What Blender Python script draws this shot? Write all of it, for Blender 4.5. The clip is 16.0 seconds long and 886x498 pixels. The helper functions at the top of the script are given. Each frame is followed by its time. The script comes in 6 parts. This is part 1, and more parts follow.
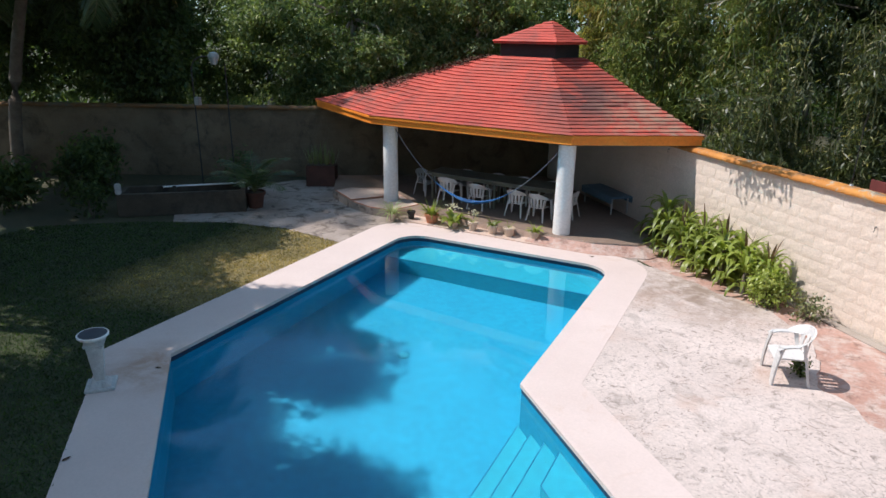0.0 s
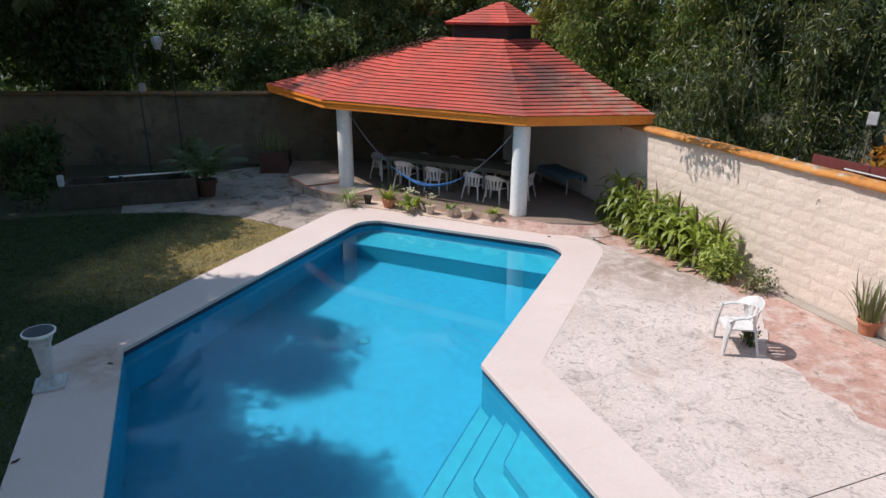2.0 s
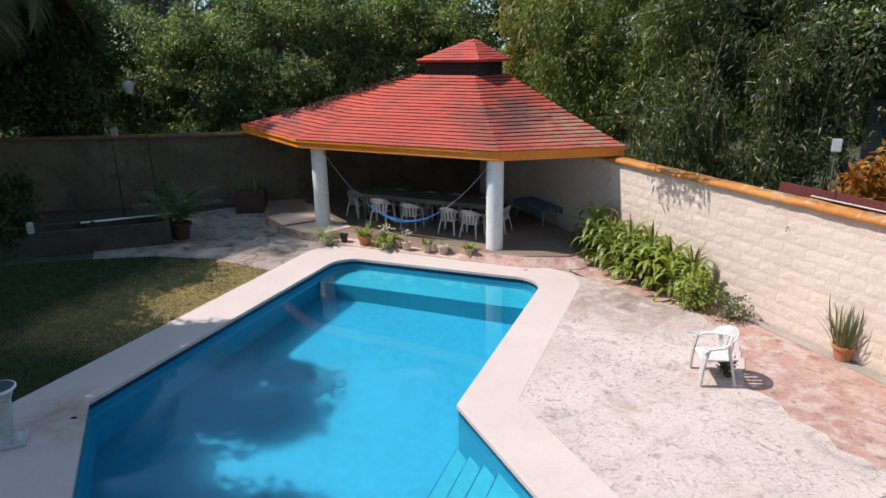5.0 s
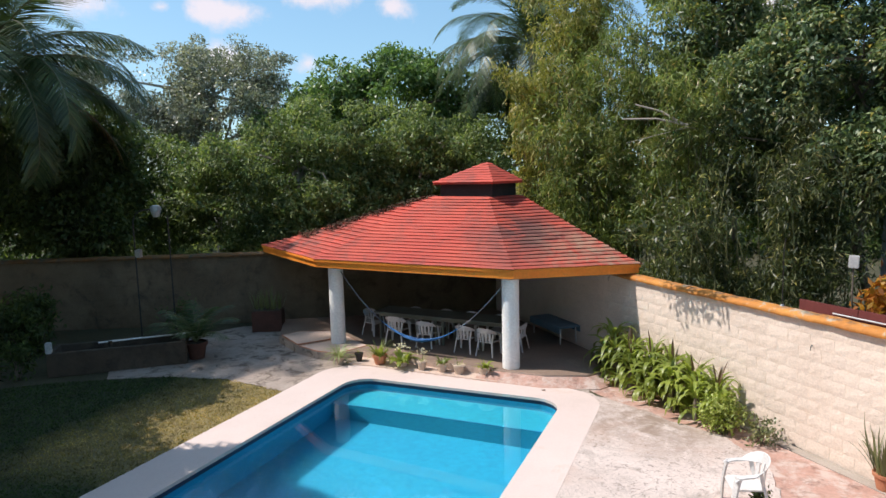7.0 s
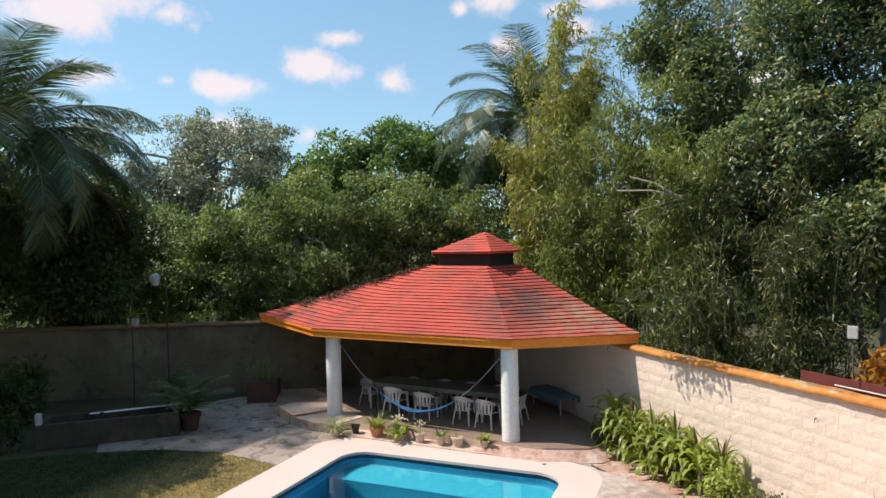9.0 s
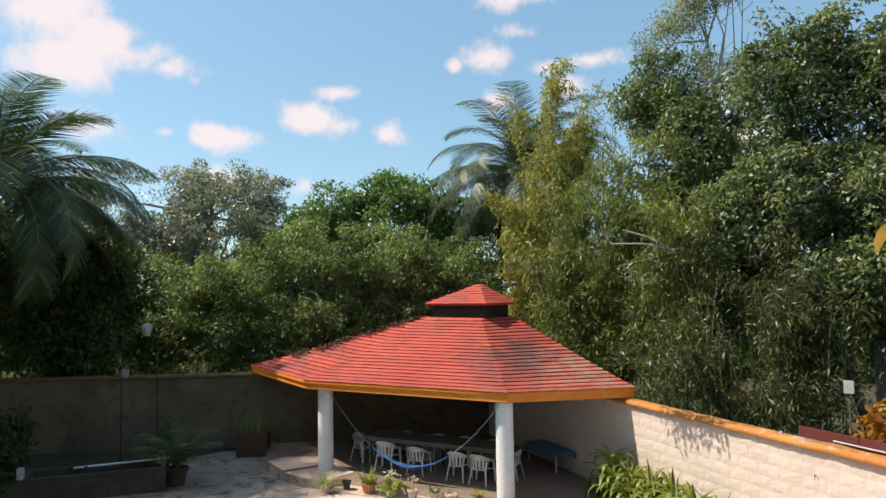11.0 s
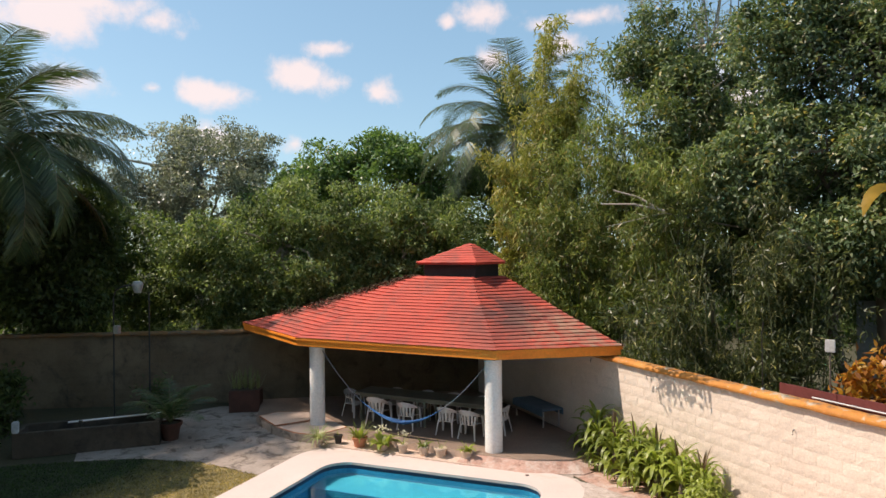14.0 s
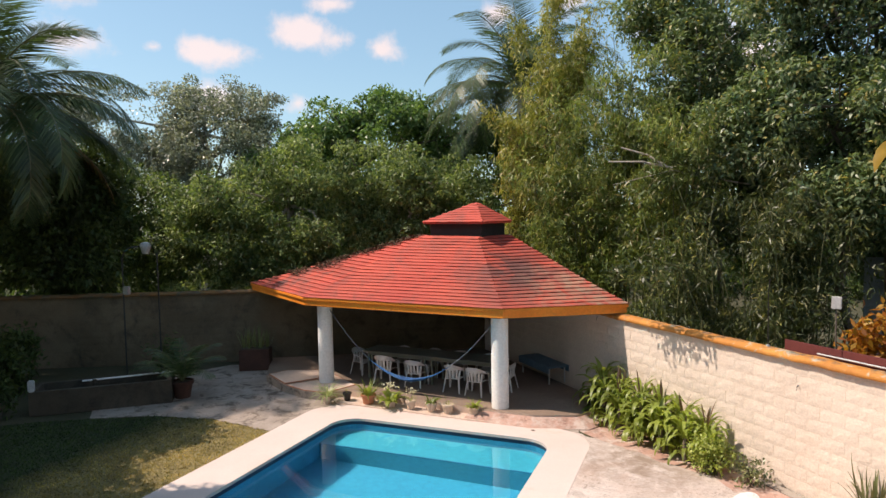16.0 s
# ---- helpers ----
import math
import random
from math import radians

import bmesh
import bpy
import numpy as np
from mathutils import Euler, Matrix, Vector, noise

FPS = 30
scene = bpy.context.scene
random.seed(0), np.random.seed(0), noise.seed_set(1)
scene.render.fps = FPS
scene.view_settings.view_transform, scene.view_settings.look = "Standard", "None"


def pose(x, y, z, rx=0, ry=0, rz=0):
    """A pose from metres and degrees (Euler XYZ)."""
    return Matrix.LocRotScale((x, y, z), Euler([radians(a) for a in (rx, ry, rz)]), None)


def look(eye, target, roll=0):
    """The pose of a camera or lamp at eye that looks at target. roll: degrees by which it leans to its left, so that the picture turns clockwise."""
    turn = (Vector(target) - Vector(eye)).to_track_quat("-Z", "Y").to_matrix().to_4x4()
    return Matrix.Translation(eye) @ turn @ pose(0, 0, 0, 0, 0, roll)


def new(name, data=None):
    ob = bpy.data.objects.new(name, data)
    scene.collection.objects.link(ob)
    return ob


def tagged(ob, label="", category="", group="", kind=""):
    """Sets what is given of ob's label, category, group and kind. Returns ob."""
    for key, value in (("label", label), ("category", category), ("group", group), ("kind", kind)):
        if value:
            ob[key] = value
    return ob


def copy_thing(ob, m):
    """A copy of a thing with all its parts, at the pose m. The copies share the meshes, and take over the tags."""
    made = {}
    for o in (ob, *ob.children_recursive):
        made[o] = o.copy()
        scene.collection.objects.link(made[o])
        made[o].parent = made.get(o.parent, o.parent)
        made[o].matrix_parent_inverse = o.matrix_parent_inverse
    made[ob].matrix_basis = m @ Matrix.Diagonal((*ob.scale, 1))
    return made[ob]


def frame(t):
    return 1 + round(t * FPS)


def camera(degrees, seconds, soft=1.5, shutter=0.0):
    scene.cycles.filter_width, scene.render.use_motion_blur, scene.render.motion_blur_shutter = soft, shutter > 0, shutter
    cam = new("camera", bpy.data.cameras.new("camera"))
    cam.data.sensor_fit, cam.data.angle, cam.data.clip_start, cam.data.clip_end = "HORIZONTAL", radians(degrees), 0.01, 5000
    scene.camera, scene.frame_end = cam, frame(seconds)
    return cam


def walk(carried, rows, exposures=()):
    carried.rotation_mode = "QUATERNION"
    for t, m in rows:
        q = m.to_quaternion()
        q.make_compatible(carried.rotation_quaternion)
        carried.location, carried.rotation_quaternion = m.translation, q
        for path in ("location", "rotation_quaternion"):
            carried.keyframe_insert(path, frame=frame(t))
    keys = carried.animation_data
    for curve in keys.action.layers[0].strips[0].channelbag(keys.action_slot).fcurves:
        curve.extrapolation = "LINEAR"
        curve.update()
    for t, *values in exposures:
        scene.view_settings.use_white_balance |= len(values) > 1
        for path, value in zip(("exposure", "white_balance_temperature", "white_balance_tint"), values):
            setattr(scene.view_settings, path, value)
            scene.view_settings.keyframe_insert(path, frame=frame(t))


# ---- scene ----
cam = camera(69.15, 16.0)
PATH = [
    (0.0, pose(-0.147, -0.124, 4.379, 71.383, -0.820, 27.232)),
    (0.5, pose(-0.139, -0.115, 4.363, 70.812, -0.616, 26.920)),
    (1.0, pose(-0.143, -0.110, 4.368, 70.421, -0.568, 26.048)),
    (1.5, pose(-0.148, -0.108, 4.369, 70.152, -0.498, 24.738)),
    (2.0, pose(-0.132, -0.093, 4.358, 70.021, -0.403, 23.266)),
    (2.5, pose(-0.128, -0.090, 4.360, 69.969, -0.176, 22.564)),
    (3.0, pose(-0.122, -0.091, 4.370, 70.252, 0.093, 22.007)),
    (3.5, pose(-0.105, -0.100, 4.396, 71.441, 0.218, 21.398)),
    (3.7, pose(-0.108, -0.070, 4.401, 72.378, 0.322, 21.163)),
    (5.8, pose(0.060, 0.162, 4.447, 73.306, 1.519, 22.037)),
    (6.0, pose(0.050, 0.189, 4.452, 74.399, 1.522, 22.395)),
    (6.5, pose(0.064, 0.182, 4.464, 78.953, 1.431, 22.894)),
    (7.0, pose(0.070, 0.128, 4.481, 83.132, 1.487, 23.058)),
    (7.5, pose(0.070, 0.094, 4.493, 86.314, 1.498, 23.112)),
    (8.0, pose(0.072, 0.081, 4.499, 88.220, 1.491, 23.128)),
    (10.3, pose(0.049, 0.035, 4.522, 90.415, 1.159, 22.349)),
    (10.5, pose(0.054, 0.031, 4.520, 91.473, 1.086, 22.352)),
    (11.0, pose(0.047, 0.010, 4.515, 93.773, 0.963, 22.219)),
    (11.5, pose(0.057, 0.010, 4.507, 95.658, 0.602, 22.102)),
    (12.0, pose(0.056, 0.032, 4.497, 96.026, 0.152, 21.911)),
    (12.5, pose(0.051, 0.011, 4.505, 96.110, 0.093, 21.613)),
    (13.0, pose(0.066, -0.035, 4.504, 95.364, 0.241, 21.325)),
    (13.5, pose(0.068, -0.014, 4.500, 92.818, 0.436, 21.361)),
    (14.0, pose(0.074, -0.007, 4.493, 90.196, 0.634, 21.460)),
    (14.5, pose(0.066, -0.002, 4.497, 88.961, 0.699, 21.538)),
    (15.0, pose(0.065, -0.008, 4.509, 87.887, 0.866, 21.686)),
    (15.5, pose(0.068, -0.003, 4.497, 87.291, 0.933, 21.850)),
    (16.0, pose(0.064, 0.007, 4.492, 86.586, 1.016, 21.983)),
]
walk(cam, PATH, exposures=[(0, 0.03, 6280, 13), (1.5, -0.06, 6300, 14), (2.5, -0.15, 6340, 14), (3.5, -0.12, 6380, 14), (6.2, 0.06, 6450, 13.5), (7.5, 0.12, 6630, 13), (11, 0.14, 7150, 13), (12.5, 0.11, 7250, 14), (14, 0.13, 7440, 16.5), (16, 0.13, 7430, 17)])

# ---- world, sun ----
SUN_TO = Vector((-0.96, -0.30, 1.40)).normalized()
world = bpy.data.worlds.new("sky")
scene.world = world
world.use_nodes = True
wn, wl = world.node_tree.nodes, world.node_tree.links
wn.clear()
w_out = wn.new("ShaderNodeOutputWorld")
w_bg = wn.new("ShaderNodeBackground")
w_sky = wn.new("ShaderNodeTexSky")
w_sky.sky_type = 'NISHITA'
w_sky.sun_disc = False
w_sky.sun_elevation = math.asin(SUN_TO.z)
w_sky.sun_rotation = math.atan2(SUN_TO.x, SUN_TO.y)
w_sky.altitude = 0
w_sky.air_density = 1.0
w_sky.dust_density = 0.8
w_sky.ozone_density = 1.0
w_bg.inputs["Strength"].default_value = 0.15
wl.new(w_bg.outputs[0], w_out.inputs[0])

# cumulus clouds: (direction azimuth left of +y in degrees, elevation, width, height)
CLOUDS = [
    (55.6, 21.0, 6.3, 3.7), (53.2, 18.0, 5.0, 2.6), (50.2, 19.9, 4.4, 2.2), (47.6, 18.9, 3.8, 2.0), (45.6, 18.4, 3.4, 1.5), (52, 13.1, 4.5, 1.9), (45.7, 13.3, 1.3, 0.7),
    (40.8, 13.3, 4.0, 1.5), (33.9, 15.0, 4.1, 1.6), (31.0, 14.6, 3.2, 1.7), (31.4, 17.4, 2.5, 1.0), (27.0, 13.8, 3.1, 1.6), (34.3, 9.4, 2.2, 1.3),
    (15.6, 25.9, 4.4, 2.1), (19.4, 26.8, 4.6, 2.0), (23.6, 27.6, 4.2, 1.4), (33.7, 27.4, 2.6, 1.2), (17.4, 20.3, 3.6, 1.8), (14.8, 22.2, 2.2, 1.0), (20.8, 19.6, 1.1, 1.0), (8.9, 19.5, 3.1, 1.0), (16.8, 16.6, 2.7, 1.4),
    (10.8, 17.4, 2.0, 1.6), (12.7, 19.1, 2.3, 1.0), (2.0, 14.2, 6.3, 2.4), (-4, 12, 3.6, 2.4), (41, 9.4, 3.1, 1.6),
    # clouds out of view, some added for a whiter fill light
    (70, 30, 9, 7), (-25, 24, 10, 5), (-60, 30, 12, 6), (100, 20, 10, 5), (150, 25, 12, 6), (-120, 22, 12, 6), (85, 52, 12, 8), (120, 42, 10, 7), (-160, 48, 14, 9), (175, 30, 9, 5), (-90, 45, 11, 8), (-30, 58, 12, 9), (40, 66, 10, 8)]
w_co = wn.new("ShaderNodeTexCoord")
w_n1 = wn.new("ShaderNodeTexNoise")
w_n1.inputs["Scale"].default_value = 10.0
w_n1.inputs["Detail"].default_value = 7.0
w_n1.inputs["Roughness"].default_value = 0.62
wl.new(w_co.outputs["Generated"], w_n1.inputs["Vector"])
prev = None
for az, el, ww, hh in CLOUDS:
    a, e = radians(az), radians(el)
    fwd = Vector((-math.sin(a) * math.cos(e), math.cos(a) * math.cos(e), math.sin(e)))
    right = Vector((math.cos(a), math.sin(a), 0))
    up = right.cross(fwd)
    d1, d2 = wn.new("ShaderNodeVectorMath"), wn.new("ShaderNodeVectorMath")
    d3 = wn.new("ShaderNodeVectorMath")
    for d, v, s in ((d1, right, radians(ww)), (d2, up, radians(hh))):
        d.operation = 'DOT_PRODUCT'
        d.inputs[1].default_value = v / s
        wl.new(w_co.outputs["Generated"], d.inputs[0])
    d3.operation = 'DOT_PRODUCT'
    d3.inputs[1].default_value = fwd
    wl.new(w_co.outputs["Generated"], d3.inputs[0])
    cx = wn.new("ShaderNodeCombineXYZ")
    wl.new(d1.outputs["Value"], cx.inputs[0])
    wl.new(d2.outputs["Value"], cx.inputs[1])
    front = wn.new("ShaderNodeMath")
    front.operation = 'LESS_THAN'
    front.inputs[1].default_value = 0.0
    wl.new(d3.outputs["Value"], front.inputs[0])
    far = wn.new("ShaderNodeMath")
    far.operation = 'MULTIPLY'
    far.inputs[1].default_value = 9.0
    wl.new(front.outputs[0], far.inputs[0])
    wl.new(far.outputs[0], cx.inputs[2])
    ln = wn.new("ShaderNodeVectorMath")
    ln.operation = 'LENGTH'
    wl.new(cx.outputs[0], ln.inputs[0])
    if prev is None:
        prev = ln.outputs["Value"]
    else:
        mn = wn.new("ShaderNodeMath")
        mn.operation = 'MINIMUM'
        wl.new(prev, mn.inputs[0])
        wl.new(ln.outputs["Value"], mn.inputs[1])
        prev = mn.outputs[0]
w_sum = wn.new("ShaderNodeMath")
w_sum.operation = 'MULTIPLY_ADD'
w_sum.inputs[1].default_value = 3.2
wl.new(w_n1.outputs[0], w_sum.inputs[0])
w_neg = wn.new("ShaderNodeMath")
w_neg.operation = 'MULTIPLY'
w_neg.inputs[1].default_value = -1.0
wl.new(prev, w_neg.inputs[0])
wl.new(w_neg.outputs[0], w_sum.inputs[2])
w_ramp = wn.new("ShaderNodeMapRange")
w_ramp.interpolation_type = 'SMOOTHSTEP'
w_ramp.inputs["From Min"].default_value = 0.70
w_ramp.inputs["From Max"].default_value = 1.55
w_ramp.inputs["To Max"].default_value = 0.82
wl.new(w_sum.outputs[0], w_ramp.inputs["Value"])
w_mix = wn.new("ShaderNodeMix")
w_mix.data_type = 'RGBA'
wl.new(w_ramp.outputs[0], w_mix.inputs["Factor"])
w_tint = wn.new("ShaderNodeMix")
w_tint.data_type, w_tint.blend_type = 'RGBA', 'MULTIPLY'
w_tint.inputs["Factor"].default_value = 1.0
w_tint.inputs["B"].default_value = (1.02, 1.16, 1.14, 1)
wl.new(w_sky.outputs[0], w_tint.inputs["A"])
# thin even haze over the whole sky
w_haze = wn.new("ShaderNodeMix")
w_haze.data_type = 'RGBA'
w_haze.inputs["Factor"].default_value = 0.40
w_haze.inputs["B"].default_value = (1.55, 3.45, 5.3, 1)
wl.new(w_tint.outputs["Result"], w_haze.inputs["A"])
wl.new(w_haze.outputs["Result"], w_mix.inputs["A"])
w_mix.inputs["B"].default_value = (6.2, 5.6, 5.8, 1)
wl.new(w_mix.outputs["Result"], w_bg.inputs["Color"])

sun = new("sun", bpy.data.lights.new("sun", 'SUN'))
sun.data.energy = 5.0
sun.data.angle = radians(0.53)
sun.data.color = (1.0, 0.95, 0.87)
sun.matrix_world = look(SUN_TO * 60, (0, 0, 0))

# ---- materials ----


def nodes_of(name):
    m = bpy.data.materials.new(name)
    m.use_nodes = True
    nt = m.node_tree
    return m, nt, nt.nodes["Principled BSDF"]


def ramp(nt, src, stops):
    r = nt.nodes.new("ShaderNodeValToRGB")
    while len(r.color_ramp.elements) < len(stops):
        r.color_ramp.elements.new(0.5)
    for el, (p, c) in zip(r.color_ramp.elements, stops):
        el.position, el.color = p, (*c, 1)
    nt.links.new(src, r.inputs[0])
    return r.outputs[0]


def noise_node(nt, vec, scale, detail=6, rough=0.6, distort=0.0):
    n = nt.nodes.new("ShaderNodeTexNoise")
    n.inputs["Scale"].default_value, n.inputs["Detail"].default_value = scale, detail
    n.inputs["Roughness"].default_value, n.inputs["Distortion"].default_value = rough, distort
    nt.links.new(vec, n.inputs["Vector"])
    return n.outputs[0]


def mixc(nt, fac, a, b, mode='MIX'):
    n = nt.nodes.new("ShaderNodeMix")
    n.data_type, n.blend_type = 'RGBA', mode
    for key, v in (("Factor", fac), ("A", a), ("B", b)):
        if isinstance(v, (float, int)):
            n.inputs[key].default_value = v
        elif isinstance(v, tuple):
            n.inputs[key].default_value = (*v, 1)
        else:
            nt.links.new(v, n.inputs[key])
    return n.outputs["Result"]


def maprange(nt, src, a, b, lo=0.0, hi=1.0):
    n = nt.nodes.new("ShaderNodeMapRange")
    for k, v in (("From Min", a), ("From Max", b), ("To Min", lo), ("To Max", hi)):
        n.inputs[k].default_value = v
    nt.links.new(src, n.inputs["Value"])
    return n.outputs[0]


def bump(nt, bsdf, src, strength, dist):
    b = nt.nodes.new("ShaderNodeBump")
    b.inputs["Strength"].default_value, b.inputs["Distance"].default_value = strength, dist
    nt.links.new(src, b.inputs["Height"])
    nt.links.new(b.outputs[0], bsdf.inputs["Normal"])


def surf(name, c1, c2, big=0.8, fine=14.0, rough=0.8, relief=0.3, depth=0.01, stain=None, stain_scale=2.0, stain_lo=0.55, stain_hi=0.7, metal=0.0, island=0.0, grit=1.0):
    """A weathered surface: two colours mixed at a large scale, grain at a fine one, and stains."""
    m, nt, b = nodes_of(name)
    pos = nt.nodes.new("ShaderNodeNewGeometry").outputs["Position"]
    n1, n2 = noise_node(nt, pos, big, 5), noise_node(nt, pos, fine, 7, 0.7)
    col = ramp(nt, n1, [(0.3, c1), (0.7, c2)])
    grain = ramp(nt, n2, [(0.25, (1 - 0.22 * grit,) * 3), (0.75, (1 + 0.12 * grit,) * 3)])
    col = mixc(nt, 1.0, col, grain, 'MULTIPLY')
    if stain:
        n3 = noise_node(nt, pos, stain_scale, 9, 0.72, 0.6)
        col = mixc(nt, maprange(nt, n3, stain_lo, stain_hi), col, stain)
    if island:
        r = nt.nodes.new("ShaderNodeObjectInfo").outputs["Random"]
        col = mixc(nt, 1.0, col, ramp(nt, r, [(0, (1 - island,) * 3), (1, (1 + island,) * 3)]), 'MULTIPLY')
    nt.links.new(col, b.inputs["Base Color"])
    b.inputs["Roughness"].default_value, b.inputs["Metallic"].default_value = rough, metal
    if relief:
        bump(nt, b, n2, relief, depth)
    return m


def leafy(name, dark, mid, light, odd=None, odd_at=0.93, rough=0.6, through_light=0.45):
    """Leaves: colour varies from leaf to leaf and in patches; some light passes through."""
    m, nt, b = nodes_of(name)
    geo = nt.nodes.new("ShaderNodeNewGeometry")
    stops = [(0.0, dark), (0.5, mid), (0.9, light)]
    if odd:
        stops += [(odd_at, light), (odd_at + 0.01, odd)]
    col = ramp(nt, geo.outputs["Random Per Island"], stops)
    patch = noise_node(nt, geo.outputs["Position"], 0.85, 4)
    col = mixc(nt, 1.0, col, ramp(nt, patch, [(0.34, (0.58, 0.62, 0.60)), (0.66, (1.42, 1.36, 1.16))]), 'MULTIPLY')
    nt.links.new(col, b.inputs["Base Color"])
    b.inputs["Roughness"].default_value = rough
    t = nt.nodes.new("ShaderNodeBsdfTranslucent")
    nt.links.new(mixc(nt, 1.0, col, (1.25, 1.3, 0.7), 'MULTIPLY'), t.inputs["Color"])
    mx = nt.nodes.new("ShaderNodeMixShader")
    mx.inputs[0].default_value = through_light
    nt.links.new(b.outputs[0], mx.inputs[1])
    nt.links.new(t.outputs[0], mx.inputs[2])
    nt.links.new(mx.outputs[0], nt.nodes["Material Output"].inputs["Surface"])
    return m


M = {}
M["block"] = surf("split_face_block", (0.70, 0.570, 0.475), (0.79, 0.655, 0.555), 1.2, 30, 0.92, 0.7, 0.012, (0.56, 0.47, 0.38), 3.0, 0.6, 0.8, island=0.035)
# left wall's blocks: darker copy of the block colour that carries its shade
M["shaded_block"] = surf("shade_darkened_block", (0.140, 0.102, 0.062), (0.225, 0.170, 0.108), 0.9, 26, 0.95, 0.8, 0.015, (0.07, 0.058, 0.040), 1.6, 0.5, 0.7)
M["mortar"] = surf("mortar", (0.70, 0.59, 0.49), (0.78, 0.67, 0.57), 2, 40, 0.95, 0.4)
M["orange"] = surf("orange_paint", (0.82, 0.23, 0.018), (0.90, 0.29, 0.028), 1.3, 18, 0.6, 0.25, 0.006, (0.30, 0.15, 0.05), 2.2, 0.62, 0.75)
M["coping_old"] = surf("weathered_orange_coping", (0.46, 0.165, 0.028), (0.60, 0.25, 0.048), 1.6, 12, 0.75, 0.6, 0.02, (0.44, 0.36, 0.26), 3.4, 0.55, 0.62)
# left wall's coping: darker copy of the orange one, shade put in the colour
M["coping_shaded"] = surf("shade_darkened_coping", (0.15, 0.07, 0.025), (0.26, 0.125, 0.04), 1.6, 12, 0.85, 0.6, 0.02, (0.10, 0.085, 0.06), 2.2, 0.48, 0.62)
M["white_paint"] = surf("white_paint", (0.80, 0.78, 0.755), (0.86, 0.84, 0.82), 1.0, 20, 0.7, 0.15, 0.004, (0.55, 0.50, 0.42), 2.0, 0.66, 0.8)
M["coping"] = surf("pale_coping_stone", (0.59, 0.473, 0.430), (0.66, 0.538, 0.495), 0.6, 30, 0.75, 0.08, 0.003, (0.50, 0.33, 0.23), 0.9, 0.58, 0.85, grit=0.35)
M["slab"] = surf("salmon_slab", (0.56, 0.41, 0.33), (0.64, 0.49, 0.41), 0.8, 20, 0.75, 0.15, 0.004, (0.42, 0.29, 0.22), 1.4, 0.58, 0.75)
M["soffit"] = surf("dark_soffit", (0.10, 0.07, 0.05), (0.15, 0.10, 0.07), 1.2, 20, 0.8, 0.15, 0.004)
# black lichen along the upper face of the orange coping
nt = M["coping_old"].node_tree
b = nt.nodes["Principled BSDF"]
geo = nt.nodes.new("ShaderNodeNewGeometry")
sep = nt.nodes.new("ShaderNodeSeparateXYZ")
nt.links.new(geo.outputs["Position"], sep.inputs[0])
amount = nt.nodes.new("ShaderNodeMath")
amount.operation = 'MULTIPLY'
nt.links.new(maprange(nt, sep.outputs[2], 2.165, 2.19, 0, 0.9), amount.inputs[0])
nt.links.new(maprange(nt, noise_node(nt, geo.outputs["Position"], 3.0, 8, 0.75, 0.5), 0.46, 0.56), amount.inputs[1])
nt.links.new(mixc(nt, amount.outputs[0], b.inputs["Base Color"].links[0].from_socket, (0.10, 0.085, 0.065)), b.inputs["Base Color"])
# rust-brown run-off on the coping by the pool's corner
nt = M["coping"].node_tree
b = nt.nodes["Principled BSDF"]
pos = nt.nodes.new("ShaderNodeNewGeometry").outputs["Position"]
gap = nt.nodes.new("ShaderNodeVectorMath")
gap.operation = 'DISTANCE'
nt.links.new(pos, gap.inputs[0])
gap.inputs[1].default_value = (-7.2, 5.0, 0.0)
amount = nt.nodes.new("ShaderNodeMath")
amount.operation = 'MULTIPLY'
nt.links.new(maprange(nt, gap.outputs["Value"], 0.1, 0.9, 0.8, 0), amount.inputs[0])
nt.links.new(maprange(nt, noise_node(nt, pos, 2.2, 7, 0.65, 0.4), 0.36, 0.62), amount.inputs[1])
nt.links.new(mixc(nt, amount.outputs[0], b.inputs["Base Color"].links[0].from_socket, (0.36, 0.19, 0.10)), b.inputs["Base Color"])
# terrace floor tone lowered to hold the shade under the roof
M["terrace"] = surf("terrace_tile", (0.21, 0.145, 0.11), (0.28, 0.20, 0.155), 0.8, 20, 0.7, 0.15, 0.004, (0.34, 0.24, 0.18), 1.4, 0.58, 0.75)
M["soil"] = surf("soil", (0.06, 0.045, 0.03), (0.10, 0.075, 0.05), 1.2, 30, 0.95, 0.6, 0.02)
M["grey_strip"] = surf("grey_cement", (0.30, 0.25, 0.21), (0.42, 0.36, 0.31), 1.4, 26, 0.9, 0.3, 0.006, (0.5, 0.38, 0.3), 2, 0.6, 0.8)
M["terracotta"] = surf("terracotta", (0.42, 0.16, 0.08), (0.52, 0.22, 0.12), 5, 40, 0.85, 0.2, 0.003, (0.55, 0.42, 0.34), 6, 0.6, 0.75)
M["pale_pot"] = surf("pale_clay", (0.55, 0.42, 0.32), (0.62, 0.50, 0.40), 5, 40, 0.85, 0.2, 0.003)
M["dark_pot"] = surf("dark_plastic", (0.015, 0.014, 0.013), (0.025, 0.022, 0.02), 5, 40, 0.5, 0.0)
M["plastic"] = surf("white_plastic", (0.60, 0.575, 0.56), (0.67, 0.645, 0.63), 3, 30, 0.42, 0.05, 0.001, (0.62, 0.57, 0.50), 4, 0.68, 0.85)
M["metal"] = surf("grey_metal", (0.30, 0.30, 0.30), (0.38, 0.38, 0.37), 5, 60, 0.5, 0.05, 0.001, (0.2, 0.12, 0.07), 9, 0.62, 0.75, metal=0.6)
